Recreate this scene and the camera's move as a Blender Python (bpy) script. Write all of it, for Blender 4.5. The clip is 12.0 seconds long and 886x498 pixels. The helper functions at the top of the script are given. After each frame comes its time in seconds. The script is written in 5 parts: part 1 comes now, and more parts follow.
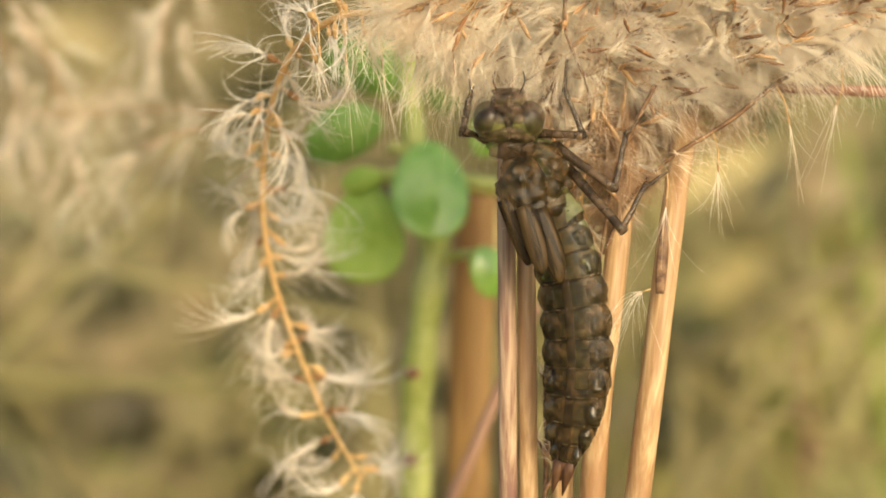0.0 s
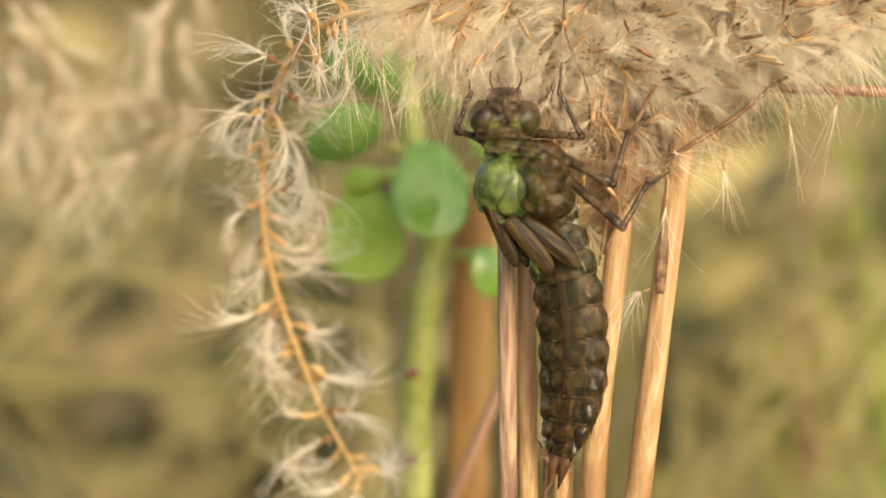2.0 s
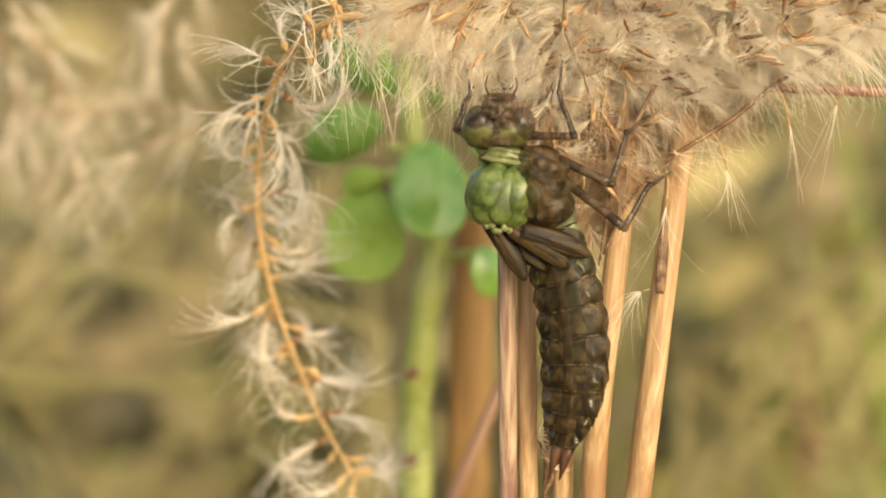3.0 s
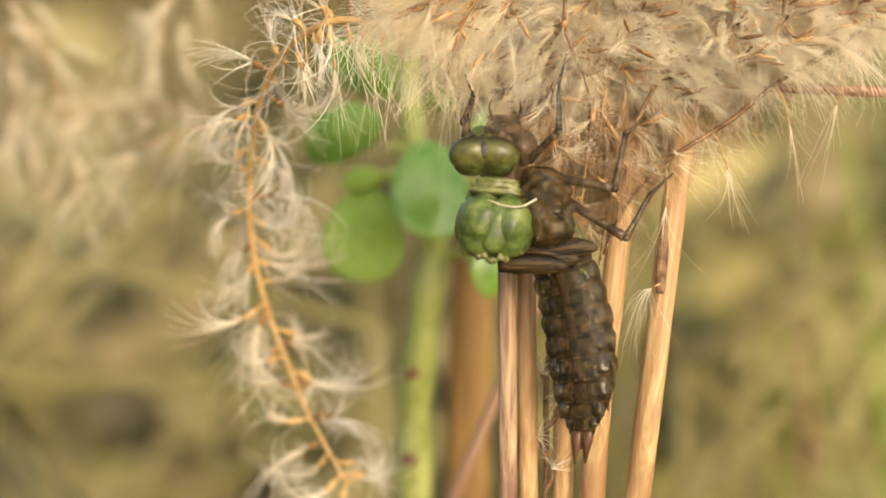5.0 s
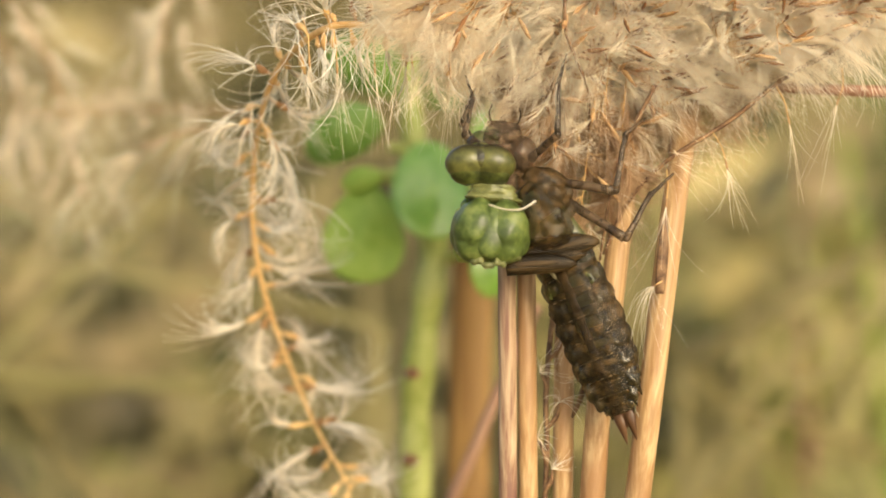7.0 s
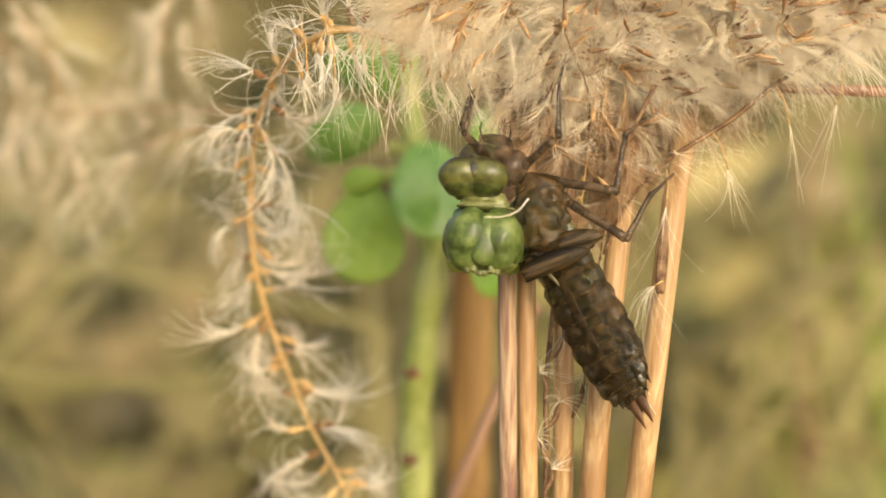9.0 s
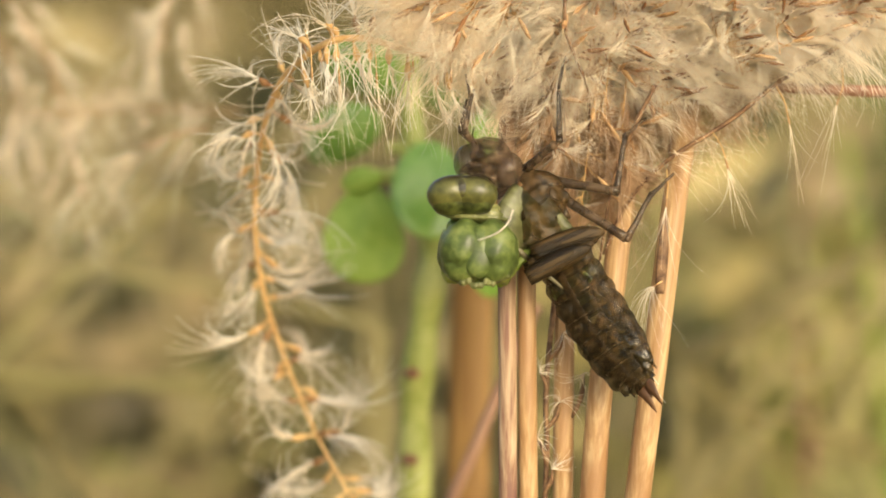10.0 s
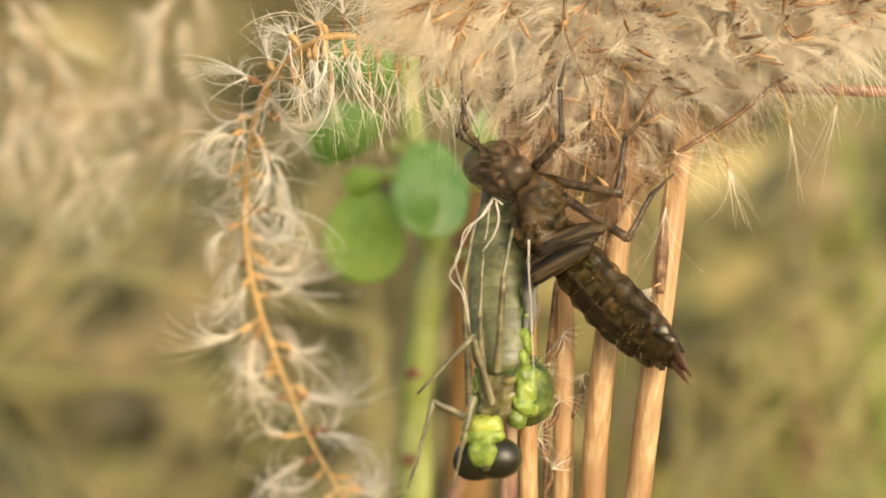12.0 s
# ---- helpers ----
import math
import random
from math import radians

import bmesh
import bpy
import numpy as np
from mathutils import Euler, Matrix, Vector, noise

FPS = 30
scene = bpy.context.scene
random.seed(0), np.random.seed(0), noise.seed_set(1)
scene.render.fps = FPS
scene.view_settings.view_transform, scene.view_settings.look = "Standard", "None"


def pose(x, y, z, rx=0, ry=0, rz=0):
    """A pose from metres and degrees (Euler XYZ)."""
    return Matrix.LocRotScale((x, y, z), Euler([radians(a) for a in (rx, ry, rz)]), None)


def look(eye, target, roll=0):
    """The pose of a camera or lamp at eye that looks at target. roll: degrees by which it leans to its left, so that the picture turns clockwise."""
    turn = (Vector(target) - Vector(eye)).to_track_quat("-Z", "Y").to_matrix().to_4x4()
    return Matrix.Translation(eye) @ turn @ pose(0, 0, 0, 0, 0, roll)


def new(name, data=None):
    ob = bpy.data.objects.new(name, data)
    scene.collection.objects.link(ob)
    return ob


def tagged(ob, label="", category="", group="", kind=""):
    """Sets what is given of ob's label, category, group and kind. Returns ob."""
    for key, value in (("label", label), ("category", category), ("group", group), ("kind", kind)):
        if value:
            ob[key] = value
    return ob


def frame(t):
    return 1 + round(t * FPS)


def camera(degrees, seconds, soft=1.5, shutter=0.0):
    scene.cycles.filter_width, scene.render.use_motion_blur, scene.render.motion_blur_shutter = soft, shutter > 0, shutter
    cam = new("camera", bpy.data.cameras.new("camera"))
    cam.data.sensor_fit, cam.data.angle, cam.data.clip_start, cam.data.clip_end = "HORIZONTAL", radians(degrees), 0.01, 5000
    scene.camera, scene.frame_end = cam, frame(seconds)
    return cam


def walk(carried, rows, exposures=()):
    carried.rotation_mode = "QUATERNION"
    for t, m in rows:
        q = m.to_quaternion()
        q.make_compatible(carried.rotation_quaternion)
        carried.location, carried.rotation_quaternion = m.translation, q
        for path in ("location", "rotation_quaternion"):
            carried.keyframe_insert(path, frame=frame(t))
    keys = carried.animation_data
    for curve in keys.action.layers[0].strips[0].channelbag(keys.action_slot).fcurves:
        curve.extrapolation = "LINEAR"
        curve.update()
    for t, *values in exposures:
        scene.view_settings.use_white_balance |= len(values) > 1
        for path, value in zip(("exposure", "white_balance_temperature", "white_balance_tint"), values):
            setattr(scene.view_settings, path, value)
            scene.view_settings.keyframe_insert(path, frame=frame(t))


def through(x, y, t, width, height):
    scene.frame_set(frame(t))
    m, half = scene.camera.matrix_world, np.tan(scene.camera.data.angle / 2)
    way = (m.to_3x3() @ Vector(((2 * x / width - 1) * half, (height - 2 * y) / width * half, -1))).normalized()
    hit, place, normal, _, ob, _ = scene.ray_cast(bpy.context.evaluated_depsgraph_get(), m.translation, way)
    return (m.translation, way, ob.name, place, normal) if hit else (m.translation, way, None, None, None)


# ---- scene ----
# A dragonfly climbs out of its larval skin under a dry reed plume, in a meadow of dead grass.
# SIGHT is the upright frame in which the plants and the insect are laid out: x right, y away, z up.
# The layout sheet is counted in units of 0.0657 mm, x to the right, y down, and w in mm behind the reed stems.
UNIT, REACH = 0.0000657, 0.25
SIGHT = pose(0, 0, 0.62, -10, 0, 0)


def flat(x, y, w=0.0):
    """A place of the layout sheet in the SIGHT frame."""
    s = 1 + w * 0.001 / REACH
    return Vector(((x - 784) * UNIT * s, w * 0.001, (441 - y) * UNIT * s))


def spot(x, y, w=0.0):
    """A place of the layout sheet in the world."""
    return SIGHT @ flat(x, y, w)


cam = camera(23.28, 12.0, soft=1.7)
cam.data.dof.use_dof = True
cam.data.dof.focus_distance = 0.247
cam.data.dof.aperture_fstop = 13.0
EYE = SIGHT @ pose(0, -REACH, 0, 90, 0, 0)
walk(cam, [(0.0, EYE), (12.0, EYE)], exposures=[(0.0, -0.2, 6900, 5), (12.0, -0.2, 6900, 5)])

# ---- light: thin cloud, a soft sun high on the right behind the camera ----
world = bpy.data.worlds.new("hazy_sky")
scene.world = world
world.use_nodes = True
sky = world.node_tree.nodes.new("ShaderNodeTexSky")
sky.sky_type, sky.sun_disc = "NISHITA", False
sky.sun_elevation, sky.sun_rotation = radians(28), radians(152)
sky.dust_density = 4.0
world.node_tree.links.new(sky.outputs[0], world.node_tree.nodes["Background"].inputs[0])
world.node_tree.nodes["Background"].inputs[1].default_value = 0.28
sun = new("sun", bpy.data.lights.new("sun", "SUN"))
sun.data.energy, sun.data.angle, sun.data.color = 2.5, radians(26), (1.0, 0.86, 0.64)
sun.matrix_world = look((0.48, -0.92, 0.55), (0, 0, 0))


# ---- materials ----
def mat(name, stops, scale=300.0, fine=4.0, rough=0.6, bump=0.3, through=0.0, coat=0.0, stretch=(1, 1, 1), vary="", spec=0.4, clear=0.0, spots=0.0, stain=(), front=(), jitter=0.0):
    """A surface whose colours run through stops by noise (scale per metre); fine: the second, smaller grain; vary: 'object' or 'island';
    clear: how much shows through; spots: dark speckles per metre; stain: a colour and its noise scale;
    front: a colour and the heights between which it takes over; jitter: metres by which pieces shift their grain."""
    m = bpy.data.materials.new(name)
    m.use_nodes = True
    n, link = m.node_tree.nodes, m.node_tree.links.new
    b = n["Principled BSDF"]
    co = n.new("ShaderNodeTexCoord")
    mp = n.new("ShaderNodeMapping")
    mp.inputs["Scale"].default_value = stretch
    link(co.outputs["Object"], mp.inputs[0])
    if jitter:
        who, far, push = n.new("ShaderNodeObjectInfo"), n.new("ShaderNodeMath"), n.new("ShaderNodeVectorMath")
        far.operation, push.operation = "MULTIPLY", "ADD"
        far.inputs[1].default_value = jitter
        link(who.outputs["Random"], far.inputs[0])
        link(co.outputs["Object"], push.inputs[0])
        link(far.outputs[0], push.inputs[1])
        link(push.outputs[0], mp.inputs[0])
    big, small = n.new("ShaderNodeTexNoise"), n.new("ShaderNodeTexNoise")
    big.inputs["Scale"].default_value, big.inputs["Detail"].default_value = scale, 3
    small.inputs["Scale"].default_value, small.inputs["Detail"].default_value = scale * fine, 4
    link(mp.outputs[0], big.inputs[0])
    link(mp.outputs[0], small.inputs[0])
    mix = n.new("ShaderNodeMath")
    mix.operation = "MULTIPLY_ADD"
    link(small.outputs[0], mix.inputs[0])
    mix.inputs[1].default_value = 0.45
    link(big.outputs[0], mix.inputs[2])
    last = mix.outputs[0]
    if vary:
        src = n.new("ShaderNodeObjectInfo") if vary == "object" else n.new("ShaderNodeNewGeometry")
        add = n.new("ShaderNodeMath")
        add.operation = "MULTIPLY_ADD"
        link(src.outputs["Random" if vary == "object" else "Random Per Island"], add.inputs[0])
        add.inputs[1].default_value = 0.5
        link(last, add.inputs[2])
        sub = n.new("ShaderNodeMath")
        sub.operation = "SUBTRACT"
        link(add.outputs[0], sub.inputs[0])
        sub.inputs[1].default_value = 0.25
        last = sub.outputs[0]
    ramp = n.new("ShaderNodeValToRGB")
    el = ramp.color_ramp.elements
    for k, c in enumerate(stops):
        p = 0.57 + 0.31 * k / max(1, len(stops) - 1)
        e = el[k] if k < 2 else el.new(p)
        e.position, e.color = p, (*c, 1)
    link(last, ramp.inputs[0])
    tone = ramp.outputs[0]
    if spots:
        cell, cut, dark = n.new("ShaderNodeTexVoronoi"), n.new("ShaderNodeValToRGB"), n.new("ShaderNodeMix")
        cell.inputs["Scale"].default_value = spots
        link(mp.outputs[0], cell.inputs[0])
        link(cell.outputs["Distance"], cut.inputs[0])
        cut.color_ramp.elements[0].position, cut.color_ramp.elements[0].color = 0.20, (0.22, 0.2, 0.2, 1)
        cut.color_ramp.elements[1].position, cut.color_ramp.elements[1].color = 0.36, (1, 1, 1, 1)
        dark.data_type, dark.blend_type = "RGBA", "MULTIPLY"
        dark.inputs[0].default_value = 1.0
        link(tone, dark.inputs[6])
        link(cut.outputs[0], dark.inputs[7])
        tone = dark.outputs[2]
    if stain:
        patch, cut, tint = n.new("ShaderNodeTexNoise"), n.new("ShaderNodeValToRGB"), n.new("ShaderNodeMix")
        run = n.new("ShaderNodeMapping")
        run.inputs["Scale"].default_value = (1, 1, 0.09)
        link(co.outputs["Object"], run.inputs[0])
        link(run.outputs[0], patch.inputs[0])
        patch.inputs["Scale"].default_value, patch.inputs["Detail"].default_value = stain[1], 3
        cut.color_ramp.elements[0].position, cut.color_ramp.elements[1].position = 0.53, 0.66
        link(patch.outputs[0], cut.inputs[0])
        tint.data_type = "RGBA"
        link(cut.outputs[0], tint.inputs[0])
        link(tone, tint.inputs[6])
        tint.inputs[7].default_value = (*stain[0], 1)
        tone = tint.outputs[2]
    if front:
        axes, span, tint = n.new("ShaderNodeSeparateXYZ"), n.new("ShaderNodeMapRange"), n.new("ShaderNodeMix")
        link(co.outputs["Object"], axes.inputs[0])
        link(axes.outputs[2], span.inputs[0])
        span.inputs[1].default_value, span.inputs[2].default_value = front[1], front[2]
        tint.data_type = "RGBA"
        link(span.outputs[0], tint.inputs[0])
        link(tone, tint.inputs[6])
        tint.inputs[7].default_value = (*front[0], 1)
        tone = tint.outputs[2]
    link(tone, b.inputs["Base Color"])
    b.inputs["Roughness"].default_value = rough
    b.inputs["Specular IOR Level"].default_value = spec
    b.inputs["Coat Weight"].default_value = coat
    b.inputs["Coat Roughness"].default_value = 0.18
    bm_ = n.new("ShaderNodeBump")
    bm_.inputs["Strength"].default_value = bump
    bm_.inputs["Distance"].default_value = 0.35 / scale
    link(mix.outputs[0], bm_.inputs["Height"])
    link(bm_.outputs[0], b.inputs["Normal"])
    out = n["Material Output"]
    last = b.outputs[0]
    if through:
        tr, ms = n.new("ShaderNodeBsdfTranslucent"), n.new("ShaderNodeMixShader")
        link(ramp.outputs[0], tr.inputs[0])
        ms.inputs[0].default_value = through
        link(last, ms.inputs[1])
        link(tr.outputs[0], ms.inputs[2])
        last = ms.outputs[0]
    if clear:
        tp, ms = n.new("ShaderNodeBsdfTransparent"), n.new("ShaderNodeMixShader")
        ms.inputs[0].default_value = clear
        link(last, ms.inputs[1])
        link(tp.outputs[0], ms.inputs[2])
        last = ms.outputs[0]
    link(last, out.inputs[0])
    return m


M_STRAW = mat("straw", [(0.37, 0.205, 0.088), (0.49, 0.305, 0.142), (0.61, 0.42, 0.22)], 1300, 2.5, 0.45, 0.3, 0.1, 0, (1, 1, 0.005), spec=0.4, stain=((0.35, 0.19, 0.085), 300))
M_STRAW_PINK = mat("weathered_straw", [(0.26, 0.14, 0.09), (0.41, 0.27, 0.165), (0.54, 0.39, 0.25)], 1300, 2.5, 0.55, 0.3, 0.1, 0, (1, 1, 0.006), spec=0.35, stain=((0.15, 0.065, 0.06), 380))
M_RED_STEM = mat("red_brown_stem", [(0.19, 0.085, 0.05), (0.33, 0.165, 0.10)], 700, 3, 0.5, 0.3, 0, 0, (1, 1, 0.06))
M_BROWN_LEAF = mat("brown_dry_leaf", [(0.20, 0.10, 0.029), (0.31, 0.17, 0.05), (0.42, 0.245, 0.085)], 260, 4, 0.6, 0.3, 0.15, 0, (1, 1, 0.04))
M_PINK_STEM = mat("pinkish_stem", [(0.34, 0.18, 0.11), (0.48, 0.28, 0.17)], 500, 3, 0.55, 0.3, 0.1, 0, (1, 1, 0.06))
M_HAIR = mat("silky_hair", [(0.92, 0.75, 0.52), (0.95, 0.835, 0.63), (0.98, 0.905, 0.74)], 60, 3, 0.45, 0.0, 0.18, vary="island", spec=0.5)
# chaff tan; low in the reed plume it also stands in for shadow
M_CHAFF = mat("tan_chaff", [(0.42, 0.25, 0.13), (0.58, 0.38, 0.22), (0.72, 0.51, 0.32)], 60, 3, 0.6, 0.0, 0.3, vary="island", spec=0.2)
M_FROND_HAIR = mat("white_silky_hair", [(0.90, 0.77, 0.58), (0.94, 0.85, 0.69), (0.98, 0.94, 0.84)], 60, 3, 0.45, 0.0, 0.15, vary="island", spec=0.5)
M_SPIKELET = mat("spikelet_husk", [(0.26, 0.12, 0.04), (0.50, 0.27, 0.11), (0.66, 0.40, 0.18)], 700, 3, 0.5, 0.3, 0.15, vary="island")
M_HUSK = mat("loose_husk", [(0.24, 0.115, 0.045), (0.44, 0.245, 0.10), (0.64, 0.40, 0.19)], 3, 3, 0.5, 0.2, 0.15, vary="object")
M_RACHIS = mat("plume_branch", [(0.60, 0.34, 0.12), (0.82, 0.55, 0.24)], 500, 3, 0.45, 0.2, 0.1)
M_TWIG = mat("plume_twig", [(0.10, 0.05, 0.024), (0.27, 0.155, 0.075)], 900, 3, 0.6, 0.5)
M_LEAF = mat("fleshy_green_leaf", [(0.20, 0.40, 0.055), (0.27, 0.49, 0.072), (0.36, 0.57, 0.115)], 110, 4, 0.3, 0.15, 0.22, 1.0)
# the leaf green darkened: shade on the upper leaves put into the colour
M_LEAF_SHADED = mat("shaded_green_leaf", [(0.15, 0.29, 0.05), (0.19, 0.35, 0.065), (0.25, 0.40, 0.09)], 130, 4, 0.45, 0.15, 0.25, 0.2)
M_LEAF_PALE = mat("yellow_green_leaf", [(0.34, 0.50, 0.075), (0.40, 0.56, 0.09), (0.47, 0.62, 0.12)], 130, 4, 0.5, 0.15, 0.3, 0.1)
M_GREEN_STEM = mat("green_stem", [(0.34, 0.37, 0.075), (0.44, 0.47, 0.12), (0.52, 0.54, 0.18)], 150, 4, 0.45, 0.2, 0.1)
M_BUD = mat("brown_bud", [(0.19, 0.085, 0.04), (0.30, 0.145, 0.07)], 800)
M_SKIN = mat("larval_skin", [(0.016, 0.011, 0.004), (0.049, 0.0325, 0.011), (0.096, 0.059, 0.020), (0.175, 0.10, 0.036)], 800, 3.5, 0.38, 0.5, 0.3, 0.15, spec=0.3, spots=1050, clear=0.34, jitter=0.05)
M_BEAD = mat("glossy_side_lobe", [(0.022, 0.017, 0.006), (0.055, 0.041, 0.015), (0.13, 0.088, 0.034)], 1100, 3, 0.22, 0.6, 0.3, 1.0, spec=0.5, clear=0.25, jitter=0.05)
M_RIM = mat("pale_hind_edge", [(0.028, 0.021, 0.0085), (0.075, 0.056, 0.025), (0.28, 0.21, 0.12)], 2600, 3, 0.35, 0.3, 0.3, 0.3, clear=0.3, jitter=0.05)
M_KEEL = mat("brown_back_line", [(0.022, 0.0145, 0.0055), (0.055, 0.034, 0.013), (0.12, 0.07, 0.028)], 900, 3, 0.45, 0.5, 0.3, 0.1, clear=0.4, jitter=0.05)
M_SPIKE = mat("translucent_tail_spike", [(0.045, 0.020, 0.008), (0.11, 0.050, 0.022), (0.19, 0.095, 0.045)], 500, 3, 0.4, 0.3, 0.3, 0.1, (1, 1, 0.3))
M_SKIN_LEG = mat("larval_leg_skin", [(0.045, 0.029, 0.016), (0.10, 0.065, 0.036), (0.21, 0.138, 0.08)], 260, 4, 0.4, 0.3, 0.25, 0.15, (0.5, 0.5, 1), clear=0.25, jitter=0.05)
M_PAD = mat("wing_sheath", [(0.012, 0.008, 0.003), (0.036, 0.022, 0.008), (0.095, 0.058, 0.022)], 900, 2, 0.45, 0.5, 0.15, 0.0, (1, 1, 0.07), clear=0.12, spec=0.22, jitter=0.05)
M_EYECAP = mat("empty_eye_cap", [(0.03, 0.02, 0.013), (0.08, 0.054, 0.033), (0.18, 0.12, 0.075)], 260, 4, 0.2, 0.15, 0.35, 0.6, clear=0.52)
M_SHELL = mat("empty_head_skin", [(0.038, 0.025, 0.0125), (0.13, 0.082, 0.042), (0.34, 0.22, 0.13)], 900, 3.0, 0.42, 0.8, 0.34, 0.1, clear=0.54, spots=1500)
M_CROWN = mat("dark_crown", [(0.02, 0.018, 0.008), (0.06, 0.055, 0.02), (0.13, 0.13, 0.04)], 400, 4, 0.4, 0.3)
M_UNDER = mat("brownish_underside", [(0.11, 0.085, 0.035), (0.22, 0.18, 0.07), (0.30, 0.28, 0.09)], 500, 3, 0.35, 0.3, 0.15, 0.3)
M_EYE = mat("compound_eye", [(0.042, 0.042, 0.011), (0.078, 0.078, 0.020), (0.14, 0.135, 0.036)], 220, 6, 0.36, 0.05, 0, 0.12, front=((0.016, 0.0135, 0.006), -0.0006, 0.0007))
M_EYE_RIM = mat("olive_eye_rim", [(0.028, 0.033, 0.009), (0.065, 0.078, 0.018), (0.13, 0.145, 0.035)], 500, 3, 0.36, 0.3, 0.1, 0.2)
M_FACE = mat("yellow_green_face", [(0.13, 0.18, 0.03), (0.25, 0.33, 0.05), (0.38, 0.44, 0.10)], 500, 3, 0.4, 0.3, 0.15, 0.2)
M_THORAX = mat("green_thorax", [(0.055, 0.078, 0.018), (0.105, 0.145, 0.033), (0.19, 0.225, 0.060)], 420, 3.0, 0.42, 0.18, 0.15, 0.15)
M_YELLOW = mat("yellow_stripe", [(0.19, 0.22, 0.03), (0.35, 0.39, 0.05), (0.46, 0.48, 0.09)], 500, 3, 0.38, 0.3, 0.15, 0.2)
M_PALE = mat("pale_collar", [(0.11, 0.12, 0.035), (0.26, 0.265, 0.095)], 500, 3, 0.35, 0.4, 0.2, 0.3)
M_ABDOMEN = mat("soft_olive_body", [(0.088, 0.088, 0.033), (0.146, 0.146, 0.058), (0.205, 0.205, 0.09)], 240, 4, 0.32, 0.1, 0.15, 0.15, jitter=0.05)
M_LEG = mat("soft_olive_leg", [(0.07, 0.055, 0.024), (0.16, 0.135, 0.065), (0.27, 0.24, 0.125)], 300, 3, 0.35, 0.2, 0.1, 0.3)
M_WING = mat("folded_wing", [(0.05, 0.045, 0.03), (0.17, 0.155, 0.115)], 900, 3, 0.4, 0.5, 0.2, 0.2, (1, 1, 0.2))
M_THREAD = mat("white_lining_thread", [(0.70, 0.62, 0.48), (0.86, 0.80, 0.68)], 300, 3, 0.4, 0.1, 0.3)
M_OLD = mat("old_straw", [(0.11, 0.088, 0.032), (0.21, 0.17, 0.066), (0.30, 0.25, 0.11)], 80, 4, 0.6, 0.2, 0.15)
M_LIME = mat("lime_membrane", [(0.022, 0.024, 0.006), (0.062, 0.070, 0.014), (0.15, 0.165, 0.035)], 1100, 3, 0.28, 0.6, 0.1, 0.6, jitter=0.05)
M_GROUND = mat("litter_soil", [(0.06, 0.045, 0.015), (0.20, 0.14, 0.05), (0.36, 0.27, 0.11)], 6, 8, 0.9, 0.6)
M_GRASS = mat("dead_grass", [(0.075, 0.06, 0.015), (0.26, 0.205, 0.07), (0.52, 0.42, 0.19)], 3.0, 5, 0.6, 0.1, 0.25, vary="island")
M_WEED = mat("withered_leaf", [(0.045, 0.045, 0.016), (0.12, 0.108, 0.04), (0.215, 0.178, 0.073), (0.29, 0.24, 0.095), (0.32, 0.245, 0.125)], 12, 4, 0.6, 0.2, 0.2, vary="island")
M_WEED_YELLOW = mat("yellow_leaf", [(0.09, 0.12, 0.035), (0.20, 0.21, 0.055), (0.32, 0.28, 0.085), (0.40, 0.33, 0.12)], 12, 4, 0.6, 0.2, 0.2, vary="island")
M_WEED_PALE = mat("tan_leaf", [(0.20, 0.168, 0.058), (0.34, 0.275, 0.10), (0.48, 0.385, 0.16)], 12, 4, 0.6, 0.2, 0.2, vary="island")
M_PALE_GRASS = mat("pale_grass", [(0.17, 0.15, 0.048), (0.36, 0.31, 0.12), (0.54, 0.48, 0.22)], 3.0, 5, 0.6, 0.1, 0.25, vary="island")
M_GREEN_GRASS = mat("green_grass", [(0.10, 0.15, 0.02), (0.24, 0.28, 0.05), (0.42, 0.40, 0.10)], 3.0, 5, 0.6, 0.1, 0.25, vary="island")


# ---- building blocks ----
def part(name, bm, material, parent, label=""):
    me = bm
    if isinstance(bm, bmesh.types.BMesh):
        me = bpy.data.meshes.new(name)
        bmesh.ops.recalc_face_normals(bm, faces=bm.faces[:])
        bm.to_mesh(me)
        bm.free()
        me.shade_smooth()
    if material and not me.materials:
        me.materials.append(material)
    ob = new(name, me)
    if parent:
        ob.parent = parent
    if label:
        ob["label"] = label
    return ob


def thing(name, m, label, category, group="", kind=""):
    ob = tagged(new(name), label, category, group, kind)
    ob.empty_display_size = 0.002
    ob.matrix_basis = m
    return ob


def smooth(points, steps=6):
    """A smooth line through points."""
    p = [Vector(q) for q in points]
    p = [2 * p[0] - p[1]] + p + [2 * p[-1] - p[-2]]
    out = []
    for i in range(1, len(p) - 2):
        for k in range(steps):
            t = k / steps
            a, b, c, d = p[i - 1], p[i], p[i + 1], p[i + 2]
            out.append(0.5 * (2 * b + (c - a) * t + (2 * a - 5 * b + 4 * c - d) * t * t + (3 * b - a - 3 * c + d) * t ** 3))
    return out + [p[-2]]


